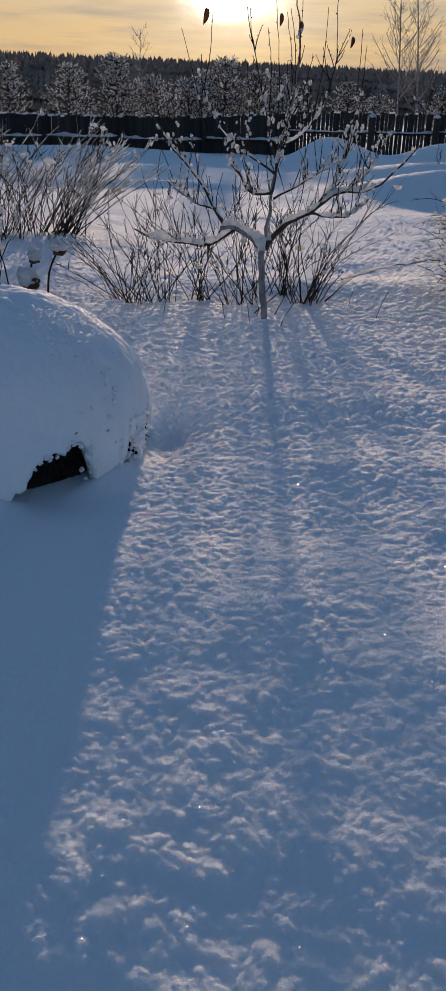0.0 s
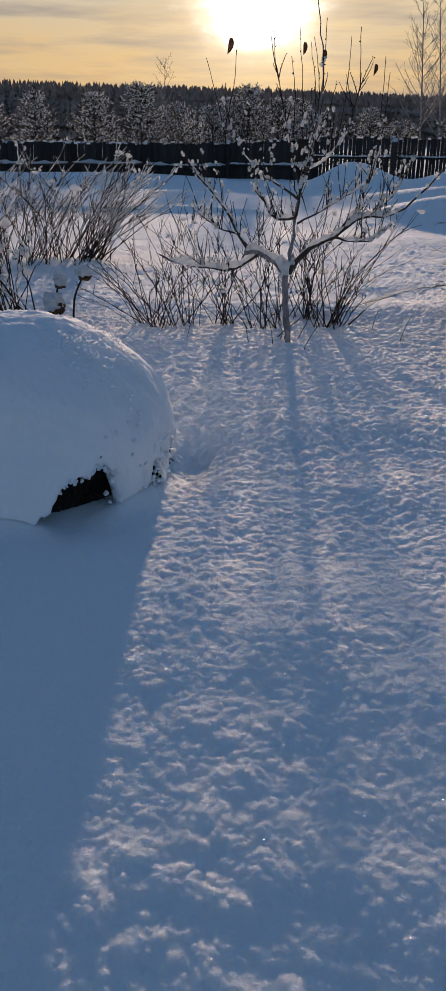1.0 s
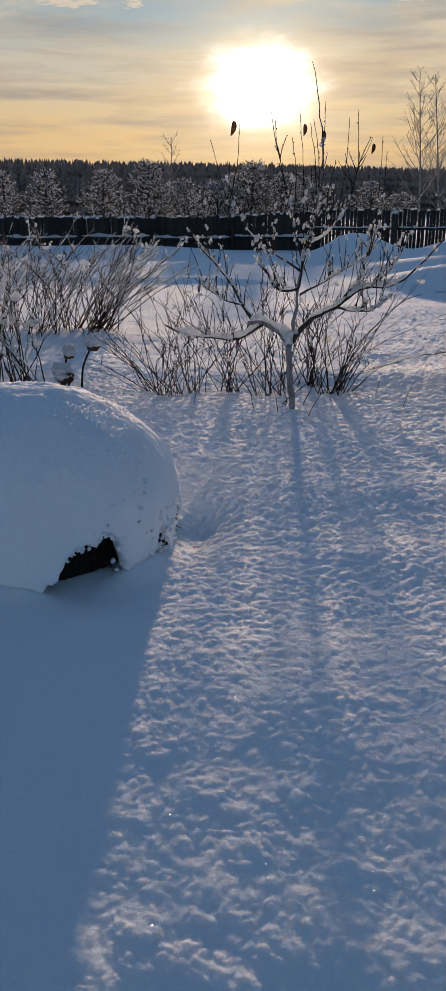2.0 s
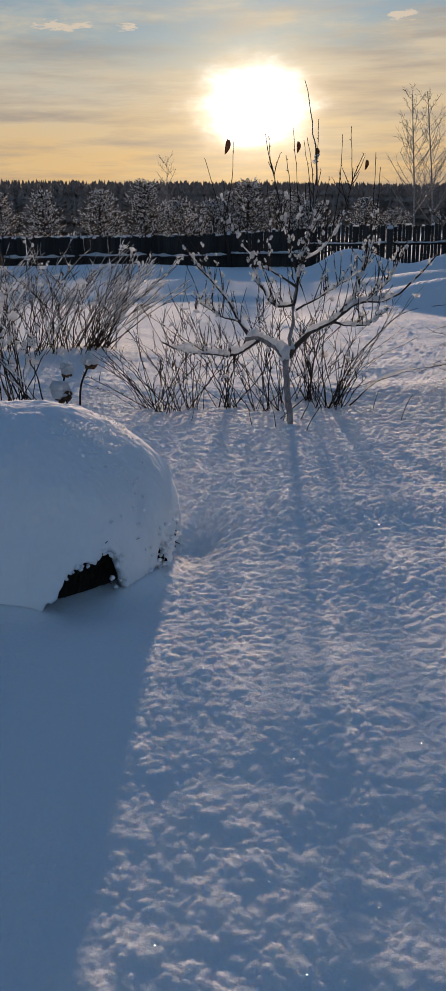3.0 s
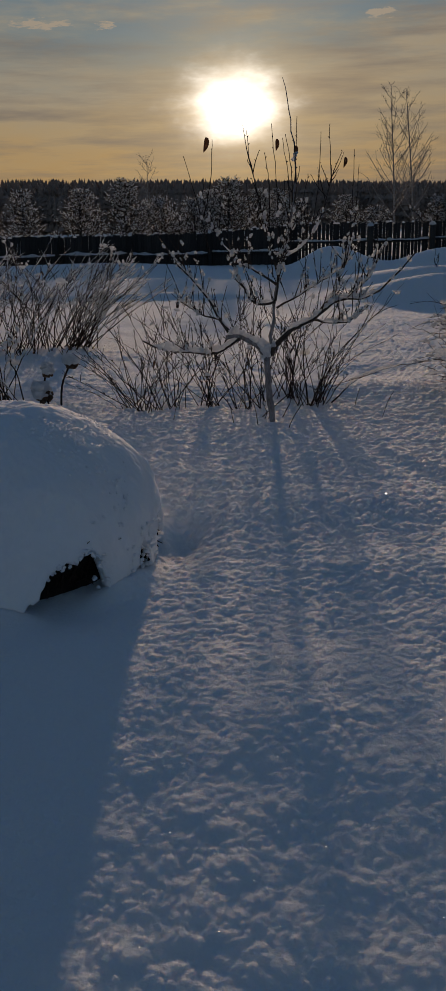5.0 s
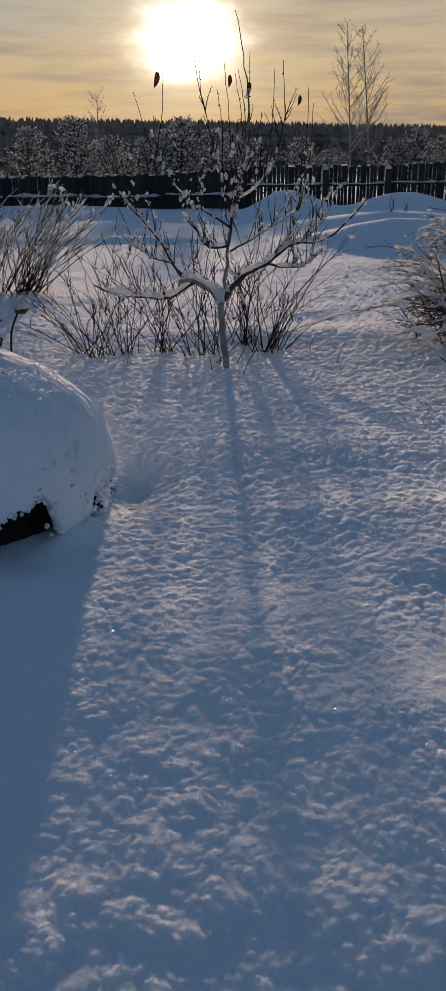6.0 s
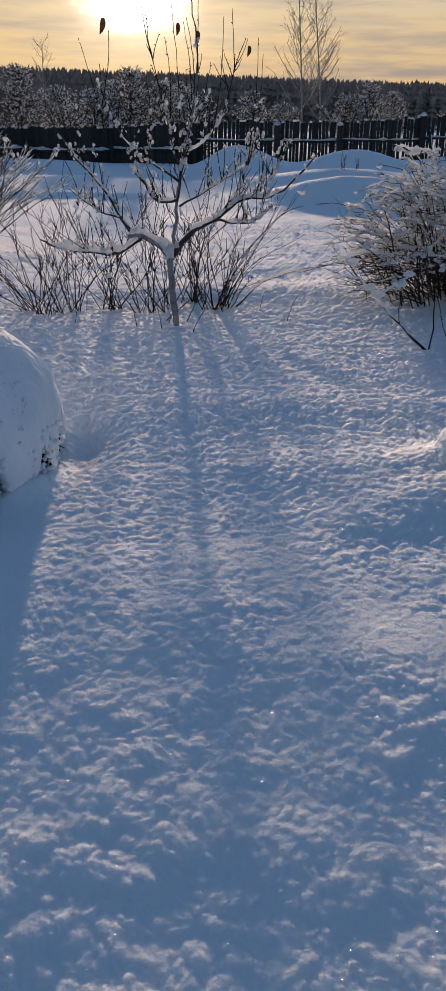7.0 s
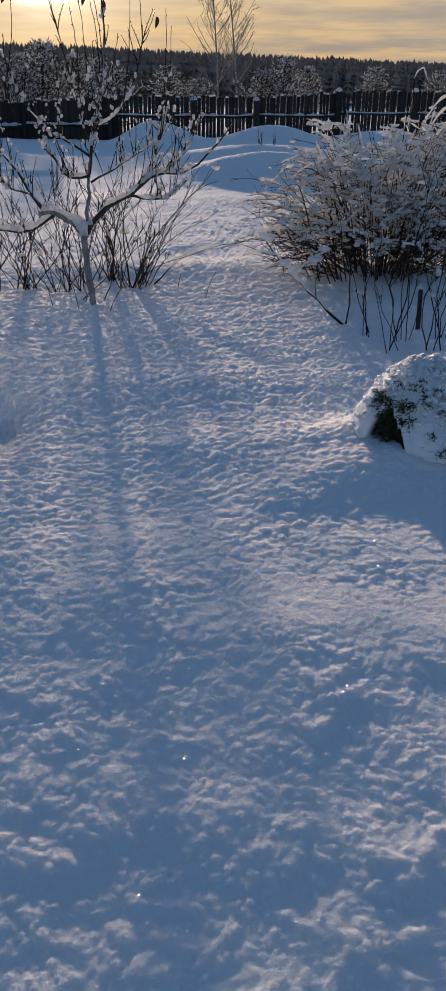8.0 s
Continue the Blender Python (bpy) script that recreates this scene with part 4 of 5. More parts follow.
# withered flower heads carrying snow
def flower(at, height, hook, size, label, snow=True):
    gz = height_at(at[0], at[1])
    f = root("withered_flower", (at[0], at[1], gz), label, "flower", "withered flowers")
    top = Vector((hook, 0, height))
    limb(f, [(0, 0, -0.04), (hook * 0.15, 0, height * 0.45), (hook * 0.75, 0, height * 0.88), tuple(top)], 0.011, 0.008, rnd, TWIG, 6, name="stalk", count=10, wiggle=0.003)
    s = Shape()
    for _ in range(26):
        d = Vector((rnd.uniform(-1, 1), rnd.uniform(-1, 1), rnd.uniform(-0.9, 0.6)))
        s.lump(top + d * size * 0.55, (size * 0.28,) * 3, 1, 0.5, rnd)
    s.make("flower_head", DRY_LEAF, f)
    s = Shape()
    for _ in range(7):
        s.lump(top + Vector((rnd.uniform(-0.6, 0.6) * size, rnd.uniform(-0.7, 0.4) * size, rnd.uniform(0.1, 1.0) * size)), (size * 0.65, size * 0.65, size * 0.5), 2, 0.4, rnd)
    s.make("snow_cap", SNOW_LOAD, f)


flower((-2.03, 7.86), 0.40, 0.13, 0.080, "withered flower head on a hooked stalk, capped with snow")
flower((-2.22, 7.94), 0.30, 0.05, 0.072, "brown withered flower head under a cap of snow")
flower((-2.14, 7.82), 0.10, -0.03, 0.105, "low withered flower head bowed under a heap of snow")


# ---- snow-laden bush ----
def laden_bush():
    rnd = random.Random(44)
    at = (2.70, 7.90)
    gz = height_at(*at)
    bush = root("snow_laden_bush", (*at, gz), "dense rounded bush bowed under thick snow", "bush")
    for k in range(200):
        an = rnd.uniform(0, 2 * math.pi)
        q = rnd.uniform(0.1, 1) ** 0.55
        spot = rnd.uniform(0.15, 0.72)
        foot = Vector((math.cos(an) * 1.2 * q * spot, math.sin(an) * 0.85 * q * spot, -0.05))
        rx, ry, top = 1.30, 0.95, 1.42
        hgt = top * math.sqrt(max(0.02, 1 - (q * rnd.uniform(0.75, 1.0)) ** 2)) * rnd.uniform(0.82, 1.08)
        hgt *= 1 + 0.16 * math.cos(an) * q
        if k % 2:
            hgt *= rnd.uniform(0.25, 0.9)
        if k % 4 == 0:
            q = rnd.uniform(0.75, 1.08)
            hgt = rnd.uniform(0.03, 0.36)
        tip = Vector((math.cos(an) * rx * q, math.sin(an) * ry * q, max(0.03, hgt)))
        mid = foot.lerp(tip, 0.55) + Vector((0, 0, (0.10 + 0.2 * q) * min(1, tip.z + 0.2)))
        line = curve([foot, mid, tip], 10)
        rr = rnd.uniform(0.004, 0.007)
        sh, sn = Shape(), Shape()
        sh.tube(line, [rr * (1 - 0.07 * i) for i in range(10)], 5)
        for _ in range(12):
            i = rnd.randrange(1, 9)
            p = line[i].lerp(line[i + 1], rnd.random())
            out = Vector((math.cos(an), math.sin(an), 0))
            d = (out * rnd.uniform(-0.1, 0.6) + Vector((rnd.uniform(-1, 1), rnd.uniform(-1, 1), rnd.uniform(-0.35, 0.5)))).normalized()
            ln = rnd.uniform(0.12, 0.34)
            tl = curve([p, p + d * ln * 0.55 + Vector((rnd.uniform(-1, 1), rnd.uniform(-1, 1), 0.6)) * 0.04, p + d * ln], 5)
            sh.tube(tl, [rr * 0.5, rr * 0.45, rr * 0.4, rr * 0.35, rr * 0.2], 4)
            for _ in range(2):
                j = rnd.randrange(1, 4)
                e2 = (d + Vector((rnd.uniform(-1, 1), rnd.uniform(-1, 1), rnd.uniform(-0.3, 0.6)))).normalized()
                sh.tube([tl[j], tl[j] + e2 * ln * 0.4], [rr * 0.35, rr * 0.15], 3)
            if rnd.random() < 0.06 + 0.66 * min(1.0, max(0.0, p.z - 0.2) / 0.45):
                snow_line(sn, tl[:4], rr * 0.4, rnd.uniform(0.007, 0.013), rnd, 5)
                for q_ in range(rnd.randint(2, 4)):
                    j = rnd.randrange(0, 4)
                    c = rnd.uniform(0.009, 0.024)
                    sn.lump(tl[j].lerp(tl[j + 1], rnd.random()) + Vector((rnd.uniform(-0.5, 0.5) * c, rnd.uniform(-0.5, 0.5) * c, c * 0.45)), (c * rnd.uniform(0.8, 1.5), c * rnd.uniform(0.8, 1.5), c * 0.75), 1, 0.7, rnd)
            if p.z > 0.3 and rnd.random() < 0.15 + p.z * 0.5:
                for _ in range(rnd.choice((1, 1, 2))):
                    c = rnd.uniform(0.014, 0.040)
                    sn.lump(tl[rnd.randrange(1, 5)] + Vector((0, 0, c * 0.4)), (c * rnd.uniform(0.7, 1.6), c * rnd.uniform(0.7, 1.6), c * 0.6), 1, 0.6, rnd)
        if tip.z > 0.3:
            snow_line(sn, line[5:], [rr] * 5, rnd.uniform(0.012, 0.024), rnd, 5)
        stem = sh.make("stem", TWIG, bush)
        if sn.v:
            tagged(sn.make("snow", SNOW_LOAD, stem), kind="stuff")
    # bare shoots standing out of the snow
    for _ in range(120):
        an = rnd.uniform(0, 2 * math.pi)
        q = rnd.uniform(0.3, 1.0)
        z = 1.2 * math.sqrt(max(0.05, 1 - q * q))
        p = Vector((math.cos(an) * 1.1 * q, math.sin(an) * 0.85 * q, z * rnd.uniform(0.5, 0.95)))
        d = Vector((math.cos(an) * q, math.sin(an) * q, rnd.uniform(0.3, 1.0))) + Vector((rnd.uniform(-1, 1), rnd.uniform(-1, 1), 0)) * 0.5
        ln = rnd.uniform(0.15, 0.38)
        limb(bush, [p, p + d.normalized() * ln * 0.5, p + d.normalized() * ln], 0.004, 0.0018, rnd, TWIG, 4, name="twig", count=6, buds=2, wiggle=0.008)
    for pts, r0, ld in (([(0.05, -0.1, 0.9), (0.10, -0.12, 1.40), (0.14, -0.13, 1.66), (0.20, -0.13, 1.70), (0.25, -0.13, 1.58)], 0.005, 0.011),
                        ([(0.2, 0, 0.9), (0.42, -0.1, 1.38), (0.60, -0.2, 1.34), (0.78, -0.3, 1.18)], 0.006, 0.019),
                        ([(0.3, -0.2, 0.9), (0.45, -0.3, 1.35), (0.75, -0.4, 1.52), (1.1, -0.5, 1.36)], 0.007, 0.024),
                        ([(0.1, -0.1, 0.9), (0.3, -0.2, 1.42), (0.55, -0.3, 1.52), (0.8, -0.35, 1.42)], 0.006, 0.020),
                        ([(-0.4, 0, 0.9), (-0.55, 0, 1.18), (-0.66, 0, 1.27), (-0.78, 0, 1.30)], 0.005, 0.012),
                        ([(-0.4, -0.2, 0.3), (-0.9, -0.3, 0.42), (-1.32, -0.35, 0.40)], 0.007, 0.022)):
        limb(bush, pts, r0, 0.003, rnd, TWIG, 5, ld, name="stem", count=10)


laden_bush()

SAP = "slender bare sapling stems rising from the snow"
for x, y, h, ln_, st in ((1.99, 5.45, 0.85, -0.04, 3), (2.33, 5.45, 1.0, 0.04, 3), (2.17, 5.7, 1.15, 0.08, 4), (1.92, 5.9, 0.95, -0.10, 3), (2.5, 5.75, 1.05, 0.05, 4)):
    shrub("sapling", (x, y), SAP, st + 1, rnd, "bare saplings", 0.38, h, (ln_, 0.05), twigs=3, buds=4, base=0.12, r=0.0042, low=0.6, clumps=0.1)
arch = root("arching_branch", (1.92, 6.26, height_at(1.92, 6.26)), "low arching branch loaded with lumps of snow", "branch")
limb(arch, [(0, 0, -0.03), (-0.18, 0.12, 0.14), (-0.38, 0.3, 0.336), (-0.56, 0.55, 0.56)], 0.012, 0.005, rnd, TWIG, 6, 0.014, count=12, cover=(0.2, 0.95))
for dx, dy, dz, c in ((-0.3, 0.22, 0.294, 0.030), (-0.36, 0.28, 0.364, 0.042), (-0.42, 0.34, 0.406, 0.036), (-0.53, 0.5, 0.574, 0.044), (-0.58, 0.55, 0.602, 0.034), (-0.22, 0.22, 0.448, 0.040), (-0.15, 0.2, 0.532, 0.030)):
    s = Shape()
    s.lump((dx, dy, dz), (c * 1.2, c, c * 0.75), 3, 0.45, rnd)
    s.make("snow_lump", SNOW_LOAD, arch)
limb(arch, [(0, 0, -0.03), (0.02, 0, 0.252), (-0.05, 0.02, 0.56), (-0.09, 0.05, 0.77)], 0.007, 0.003, rnd, TWIG, 5, name="branch", count=10)
limb(arch, [(-0.38, 0.3, 0.336), (-0.25, 0.25, 0.42), (-0.15, 0.2, 0.504)], 0.005, 0.003, rnd, TWIG, 5, 0.016, count=8)
limb(arch, [(-0.2, 0.13, 0.154), (-0.22, 0.12, 0.28), (-0.19, 0.12, 0.378)], 0.004, 0.002, rnd, TWIG, 5, count=7, buds=3)
limb(arch, [(-0.46, 0.42, 0.448), (-0.6, 0.45, 0.476), (-0.74, 0.5, 0.434)], 0.004, 0.002, rnd, TWIG, 5, 0.012, count=8)

stake = root("garden_stake", (2.43, 6.05, height_at(2.43, 6.05)), "short dark wooden stake with a dab of snow", "stake")
s = Shape()
s.tube([(0, 0, -0.1), (-0.005, 0, 0.12), (-0.012, 0, 0.30)], [0.019, 0.019, 0.017], 6)
s.make("post", STAKE, stake, smooth=False)
s = Shape()
s.lump((-0.012, 0, 0.31), (0.022, 0.02, 0.02), 2, 0.3, rnd)
s.make("snow_cap", SNOW_LOAD, stake)


# ---- snow-covered low plants ----
def shell(name, centre, axes, power, openings, seed, parent, rough, mat, thick=0.86, steps=(150, 64), sink=0.12, tall=2.0, crust=0.0):
    """A hollow dome of snow; openings are (angle, half width, height) where its rim is lifted off the ground."""
    rnd = random.Random(seed)
    na, nz = steps
    c = Vector(centre)
    v, f = [], []
    o = Vector((rnd.uniform(0, 30), 0, 0))
    for skin in (1.0, thick):
        for j in range(nz + 1):
            for i in range(na):
                an = 2 * math.pi * i / na
                rim = -sink
                for oa, ow, oh in openings:
                    dd = (an - oa + math.pi) % (2 * math.pi) - math.pi
                    k = max(0.0, 1 - (dd / ow) ** 2)
                    rim = max(rim, -sink + (oh + sink) * k ** 0.8 + (0.03 * noise.noise(Vector((an * 14, 3, seed))) + 0.022 * noise.noise(Vector((an * 45, 9, seed))) + 0.014 * noise.noise(Vector((an * 110, 5, seed))) if k > 0 else 0))
                ph = math.asin(max(-1.0, rim / axes[2])) + (math.pi / 2 - math.asin(max(-1.0, rim / axes[2]))) * j / nz
                zz, q = axes[2] * math.sin(ph), abs(math.cos(ph))
                k2 = (abs(math.sin(ph)) ** tall + q ** tall) ** (-1 / tall)
                zz, q = zz * k2, min(q * k2, 1.0)
                if zz < 0:
                    q = 1.0
                ca, sa = math.cos(an), math.sin(an)
                d = (abs(ca) ** power + abs(sa) ** power) ** (-1 / power)
                p = Vector((ca * d * axes[0] * q, sa * d * axes[1] * q, zz))
                k = 1 + rough * (0.10 * noise.noise(p * 2.0 + o) + 0.05 * noise.noise(p * 5 + o) + 0.022 * noise.noise(p * 14 + o) + 0.014 * noise.noise(p * 38 + o) + 0.010 * noise.noise(p * 85 + o)) + crust * max(0.0, p.z / axes[2] - 0.35) * (noise.noise(p * 26 + o) + 0.7 * noise.noise(p * 60 + o))
                k *= skin
                v.append(c + Vector((p.x * k, p.y * k, p.z * (k if p.z > 0 else 1))))
    m = (nz + 1) * na
    for skin in (0, 1):
        for j in range(nz):
            for i in range(na):
                a_, b_ = skin * m + j * na + i, skin * m + j * na + (i + 1) % na
                q = [a_, b_, b_ + na, a_ + na]
                f.append(q if not skin else q[::-1])
    f += [[i, m + i, m + (i + 1) % na, (i + 1) % na] for i in range(na)]
    return mesh_object(name, [tuple(p) for p in v], f, mat, parent)


def build_mound():
    rnd = random.Random(51)
    cx, cy = -1.46, 4.12
    mound = root("snow_mound", (cx, cy, 0), "large smooth mound of snow with a dark hollow beneath", "snow mound")
    hollow = radians(-52)
    shell("snow_shell", (0, 0, 0.0), (0.85, 0.80, 0.752), 2.5, [(hollow + 0.10, 0.15, 0.225), (hollow - 0.02, 0.22, 0.185), (hollow - 0.13, 0.19, 0.08), (-0.31, 0.17, 0.14), (radians(8), 0.26, 0.20)], 5, mound, 0.42, SNOW_SHELL, 0.93, (560, 84), 0.15, 2.35, 0.014)
    # near-black lump fills the hollow; its colour stands in for shade
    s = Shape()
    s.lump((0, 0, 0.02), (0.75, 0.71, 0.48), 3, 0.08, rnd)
    tagged(s.make("plant_core", EARTH, mound), "dark litter lump that also stands in for shade in the hollow")
    for k in range(46):
        an = rnd.choice((hollow, 0.1, hollow + 0.25)) + rnd.uniform(-0.22, 0.22)
        d = Vector((math.cos(an), math.sin(an), 0))
        p = d * rnd.uniform(0.70, 0.74) + Vector((0, 0, rnd.uniform(-0.02, 0.05)))
        q = d * rnd.uniform(0.75, 0.79) + Vector((rnd.uniform(-0.1, 0.1), rnd.uniform(-0.1, 0.1), rnd.uniform(0.02, 0.24)))
        sh = Shape()
        sh.tube(curve([p, p.lerp(q, 0.5) + Vector((0, 0, 0.03)), q], 5), [0.005, 0.0045, 0.004, 0.003, 0.002], 4)
        sh.make("twig", TWIG, mound)
    # dark leaves pressed out from under the shell, also darkening the gap there
    for k in range(40):
        an = rnd.uniform(-0.42, 0.40)
        d = Vector((math.cos(an), math.sin(an), 0))
        s = Shape()
        c = rnd.uniform(0.004, 0.011)
        s.lump(d * rnd.uniform(0.80, 0.84) + Vector((0, 0, rnd.uniform(-0.03, 0.16 if an > -0.1 else 0.06))), (c, c, c * 1.6), 2, 0.7, rnd)
        s.make("leaf_litter", EARTH, mound)
    # ragged rim of the hollow: crumbs of snow and dark scraps
    for k in range(110):
        an = hollow + rnd.uniform(-0.30, 0.30)
        dark = k % 24 == 0
        lift = max(h_ * max(0.0, 1 - ((an - a_) / w_) ** 2) ** 0.8 for a_, w_, h_ in ((hollow + 0.10, 0.15, 0.225), (hollow - 0.02, 0.22, 0.185), (hollow - 0.13, 0.19, 0.08)))
        ca, sa = math.cos(an), math.sin(an)
        out = (abs(ca) ** 2.5 + abs(sa) ** 2.5) ** -0.4 * (rnd.uniform(0.965, 0.99) if dark else rnd.uniform(0.955, 0.995))
        c = rnd.uniform(0.005, 0.011) if dark else rnd.uniform(0.004, 0.012)
        s = Shape()
        s.lump((ca * out * 0.85, sa * out * 0.80, lift + (rnd.uniform(-0.03, 0.02) if dark else rnd.uniform(-0.035, 0.02))), (c * rnd.uniform(0.8, 1.6), c, c * rnd.uniform(0.7, 1.3)), 1, 0.5, rnd)
        s.make("leaf_litter" if dark else "snow_crumb", EARTH if dark else SNOW_SHELL, mound)
    # crumbs of snow on the broken edge beside the hollow
    for k in range(80):
        an = rnd.uniform(-0.4, 0.35) if k % 2 else hollow + 0.34 + rnd.uniform(-0.14, 0.16)
        d = Vector((math.cos(an), math.sin(an), 0))
        s = Shape()
        c = rnd.uniform(0.006, 0.017)
        s.lump(d * rnd.uniform(0.82, 0.87) + Vector((0, 0, rnd.uniform(-0.01, 0.22))), (c, c, c * 0.9), 2, 0.5, rnd)
        s.make("snow_crumb", SNOW_SHELL, mound)
    # loose grains standing off the crest and the broken edge
    s = Shape()
    for k in range(900):
        an = rnd.uniform(-0.75, 1.2)
        ph = rnd.uniform(0.05, 1.35)
        sp, cp = math.sin(ph), math.cos(ph)
        k2 = (sp ** 2.35 + cp ** 2.35) ** (-1 / 2.35)
        ca, sa = math.cos(an), math.sin(an)
        d = (abs(ca) ** 2.5 + abs(sa) ** 2.5) ** -0.4 * min(cp * k2, 1.0) * rnd.uniform(0.978, 1.002)
        c = rnd.uniform(0.003, 0.011) * (1.3 if ph < 0.5 else 0.8)
        s.lump((ca * d * 0.85, sa * d * 0.80, 0.752 * sp * k2), (c * rnd.uniform(0.8, 1.5), c, c * rnd.uniform(0.7, 1.2)), 1, 0.5, rnd)
    tagged(s.make("loose_snow", SNOW_SHELL, mound), "loose grains of snow on the shell", kind="stuff")
    # sprigs showing through the front of the shell
    for k in range(10):
        an, z = radians(-84) + rnd.uniform(-0.06, 0.06), rnd.uniform(0.24, 0.34)
        ca, sa = math.cos(an), math.sin(an)
        out = (abs(ca) ** 2.5 + abs(sa) ** 2.5) ** -0.4
        p = Vector((ca * out * 0.82, sa * out * 0.77, z))
        q = p + Vector((ca * 0.05, sa * 0.05, 0)) + Vector((rnd.uniform(-1, 1), rnd.uniform(-1, 1), rnd.uniform(-0.6, 1))) * 0.028
        sh = Shape()
        sh.tube([p, p.lerp(q, 0.6) + Vector((0, 0, 0.004)), q], [0.0035, 0.003, 0.0015], 4)
        for _ in range(3):
            m_ = p.lerp(q, rnd.uniform(0.6, 1))
            sh.blade(m_, m_ + Vector((rnd.uniform(-1, 1), rnd.uniform(-1, 1), rnd.uniform(-1, 1))) * 0.010, 0.003)
        sh.make("sprig", TWIG, mound)
    for a0, a1, z0, z1 in ((hollow + 0.30, hollow + 0.36, 0.19, 0.23), (hollow + 0.12, hollow + 0.14, 0.20, 0.27)):
        sh = Shape()
        sh.tube([Vector((math.cos(a0), math.sin(a0), 0)) * 0.80 + Vector((0, 0, z0)), Vector((math.cos(a1), math.sin(a1), 0)) * 0.875 + Vector((0, 0, z1))], [0.004, 0.002], 5)
        sh.make("twig", TWIG, mound)


build_mound()


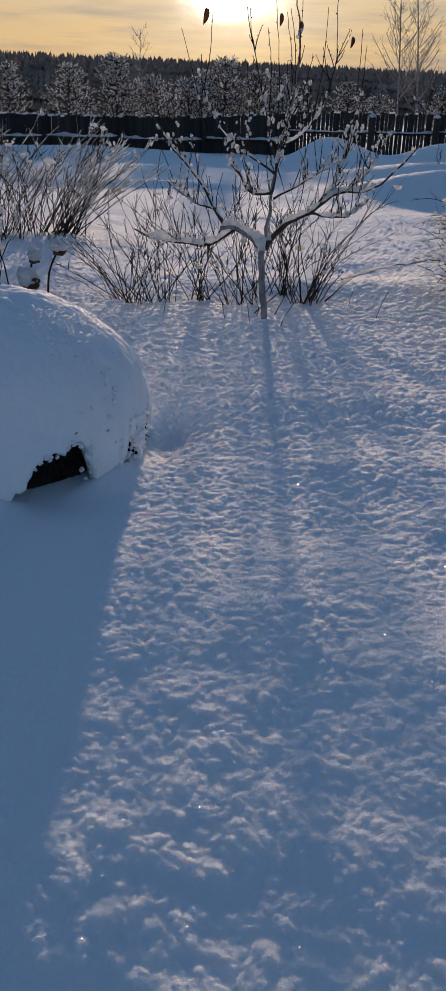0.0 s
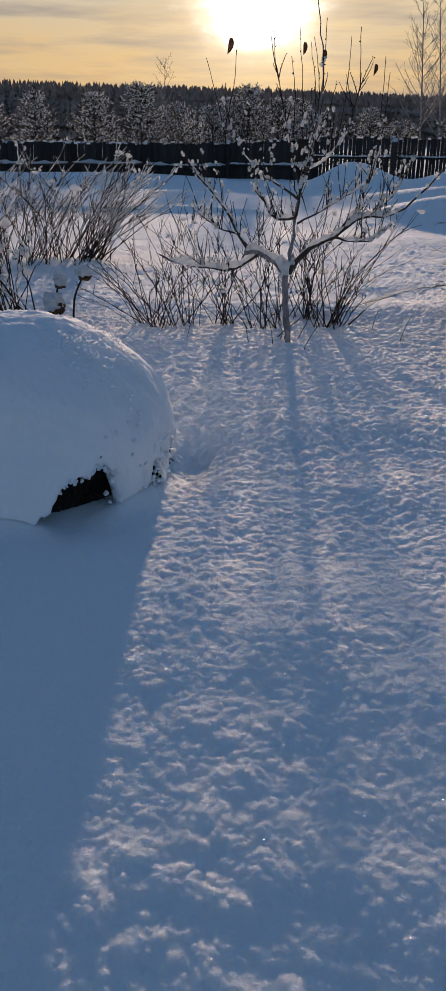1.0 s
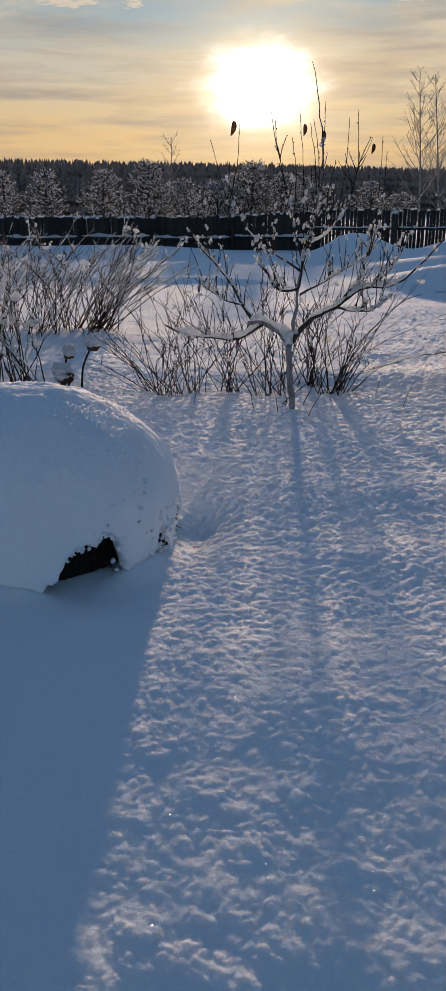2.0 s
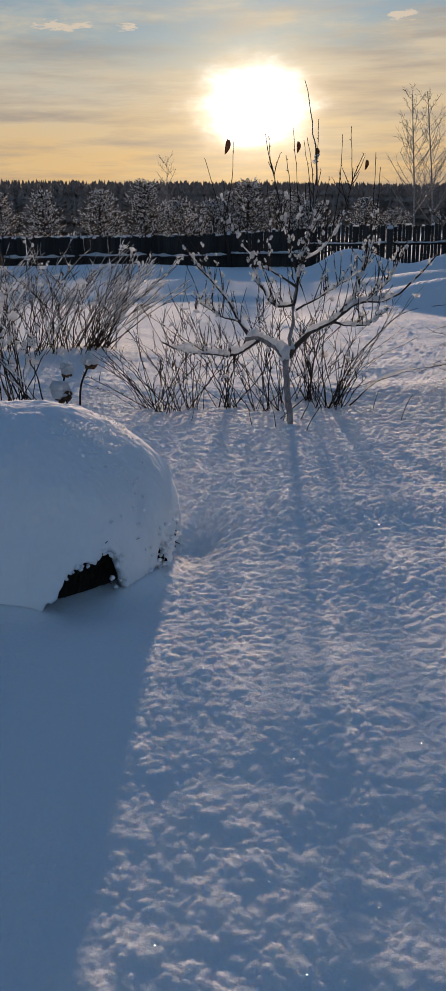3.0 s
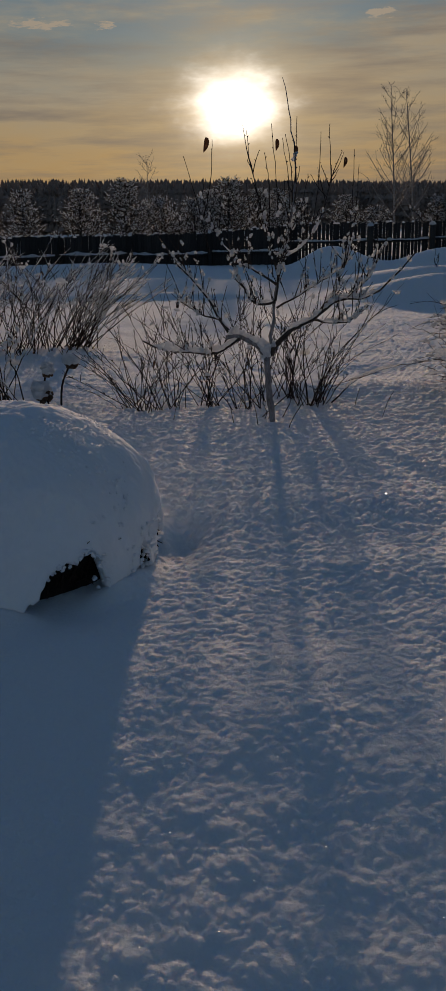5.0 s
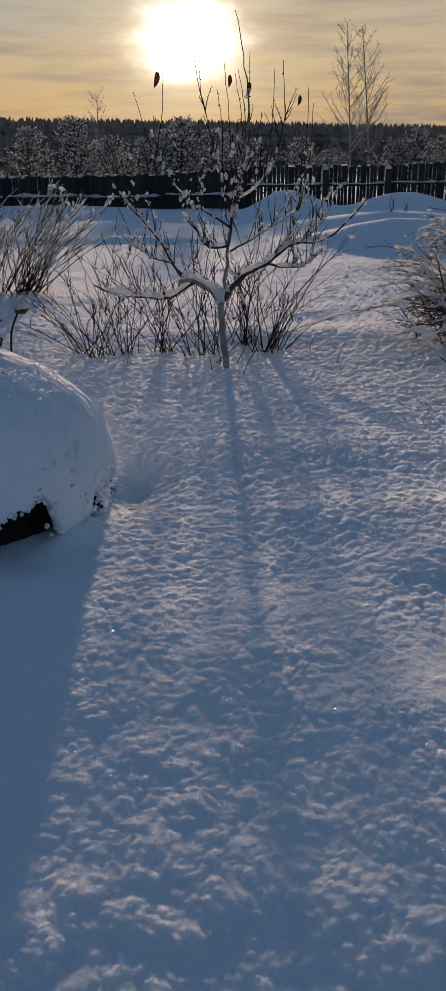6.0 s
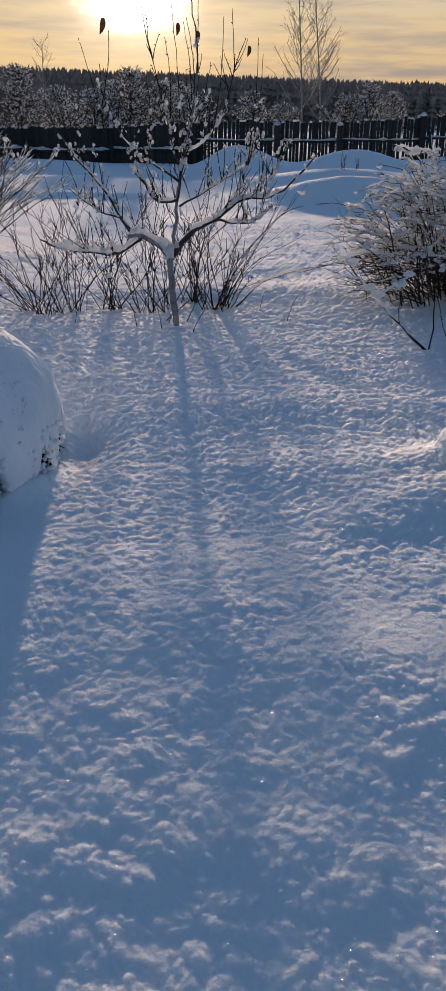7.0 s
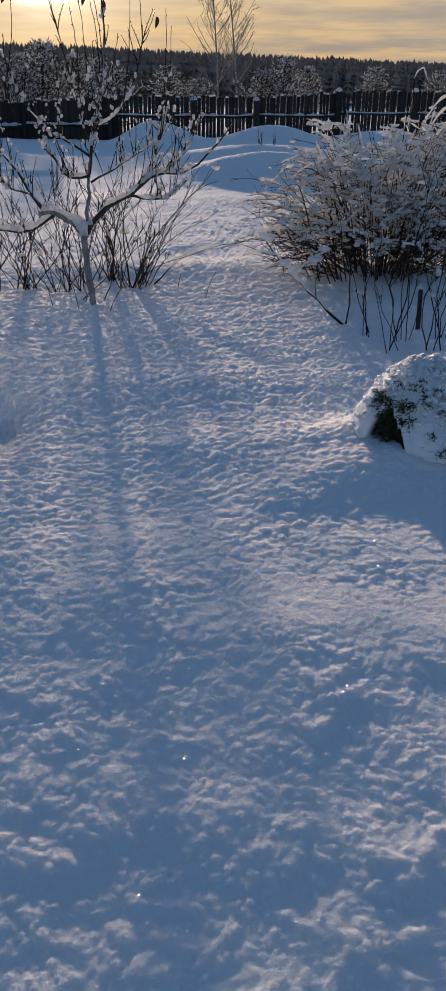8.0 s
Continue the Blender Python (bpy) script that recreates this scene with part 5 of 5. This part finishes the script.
def build_dwarf_conifer():
    rnd = random.Random(61)
    cx, cy = 1.63, 3.80
    ax, ay, az = 0.34, 0.37, 0.415
    plant = root("dwarf_conifer", (cx, cy, height_at(cx, cy) - 0.02), "dwarf conifer almost buried in snow, dark green showing", "conifer")
    gap = radians(212)
    shell("snow_shell", (0, 0, 0), (ax, ay, az), 2.0, [(gap, 0.50, 0.20), (gap - 0.10, 0.36, 0.25), (radians(285), 0.18, 0.08)], 9, plant, 1.3, SNOW_SHELL, 0.86, (200, 80), 0.10, 1.6)
    # knobs of snow on the hidden sprays
    s = Shape()
    for _ in range(620):
        an, ph = rnd.uniform(math.pi * 0.7, math.pi * 2.1), rnd.uniform(0.08, 1.5)
        sp, cp = math.sin(ph), math.cos(ph)
        k2 = (sp ** 1.6 + cp ** 1.6) ** (-1 / 1.6)
        if abs(an - gap) < 0.52 and az * sp * k2 < 0.25:
            continue
        c = rnd.uniform(0.005, 0.019)
        s.lump((math.cos(an) * ax * cp * k2, math.sin(an) * ay * cp * k2, az * sp * k2), (c * rnd.uniform(0.8, 1.4), c, c * 0.8), 1, 0.6, rnd)
    tagged(s.make("snow_crust", SNOW_SHELL, plant), "knobbly snow on the sprays", kind="stuff")
    s = Shape()
    s.lump((0, 0, 0.03), (ax * 0.74, ay * 0.74, az * 0.62), 3, 0.15, rnd)
    tagged(s.make("inner_growth", EARTH, plant), "dark mass filling the inside of the shrub")

    def spray(c, nrm, count, size, wide):
        sh = Shape()
        for _ in range(count):
            s0 = c + Vector((rnd.uniform(-1, 1), rnd.uniform(-1, 1), rnd.uniform(-1, 1))) * wide - nrm * 0.01
            dd = (nrm + Vector((rnd.uniform(-1, 1), rnd.uniform(-1, 1), rnd.uniform(-1, 0.6)))).normalized()
            sh.blade(s0, s0 + dd * rnd.uniform(0.3, 0.9) * size, 0.0028)
        sh.make("spray", CONIFER, plant, smooth=False)
    # inside the gap
    for _ in range(48):
        an = gap - 0.05 + rnd.uniform(-0.55, 0.55)
        z = rnd.uniform(0.0, 0.26)
        nrm = Vector((math.cos(an), math.sin(an), 0.1)).normalized()
        spray(Vector((math.cos(an) * ax * 0.78, math.sin(an) * ay * 0.78, z)), nrm, 30, 0.04, 0.022)
    # breaking through the snow higher up
    for deg, z in ((238, 0.33), (242, 0.30), (246, 0.27), (250, 0.25), (262, 0.30), (270, 0.27), (228, 0.31), (205, 0.30), (280, 0.10), (286, 0.06), (292, 0.09), (276, 0.18), (256, 0.12), (268, 0.06), (298, 0.16), (284, 0.20), (274, 0.03), (280, 0.02), (262, 0.04), (290, 0.13), (266, 0.22)):
        an = radians(deg)
        q = max(0, 1 - (z / az) ** 1.6) ** (1 / 1.6)
        c = Vector((math.cos(an) * ax * q, math.sin(an) * ay * q, z))
        spray(c * 1.0, Vector((c.x, c.y, z * 0.6)).normalized(), 34, 0.028, 0.020)


build_dwarf_conifer()

# small dead stalks in the open snow
for x, y, h, dx in ((-0.87, 7.2, 0.10, 0.03), (0.95, 7.3, 0.22, 0.10), (0.75, 7.75, 0.16, 0.05), (0.12, 6.85, 0.24, 0.15), (-0.33, 7.05, 0.2, -0.06), (-0.12, 6.95, 0.28, -0.08)):
    stalk = root("dead_stalk", (x, y, height_at(x, y)), "thin dead stalk poking out of the snow", "stalk", "dead stalks")
    limb(stalk, [(0, 0, -0.04), (dx * 0.4, 0, h * 0.5), (dx, 0.02, h)], 0.004, 0.002, rnd, TWIG, 4, name="stem", count=6, wiggle=0.006)


for x, y, h in ((4.55, 24.6, 0.5), (4.95, 24.7, 0.35), (-1.95, 17.5, 0.28), (-1.2, 17.8, 0.22)):
    shrub("dead_weed", (x, y), "small dark weed standing in the far snow", 5, rnd, "dead weeds", 0.25 * h, h, (0, 0), twigs=4, buds=4, base=0.05, r=0.008, category="weed")


# glinting crystals on the crust
def build_crystals():
    rnd = random.Random(71)
    s = Shape()
    for _ in range(900):
        y = 1.1 + 4.5 * rnd.random() ** 1.6
        x = y * rnd.uniform(-0.42, 0.46)
        z = float(ground_height(x, y)) + 0.003
        p = Vector((x, y, z))
        half = ((Vector((0, 0, 1.6)) - p).normalized() + SUN_DIR).normalized()
        half = (half + Vector((rnd.uniform(-1, 1), rnd.uniform(-1, 1), rnd.uniform(-1, 1))) * 0.30).normalized()
        u = half.orthogonal().normalized()
        t = half.cross(u)
        r = rnd.uniform(0.0006, 0.0013) * (0.6 + y * 0.3)
        s.add([p + (u * math.cos(k) + t * math.sin(k)) * r for k in (0, 1.05, 2.09, 3.14, 4.19, 5.24)], [[0, 1, 2, 3, 4, 5]])
    tagged(s.make("snow_crystals", ICE, smooth=False), "tiny glinting snow crystals on the crust", "snow crystals", kind="stuff")


build_crystals()
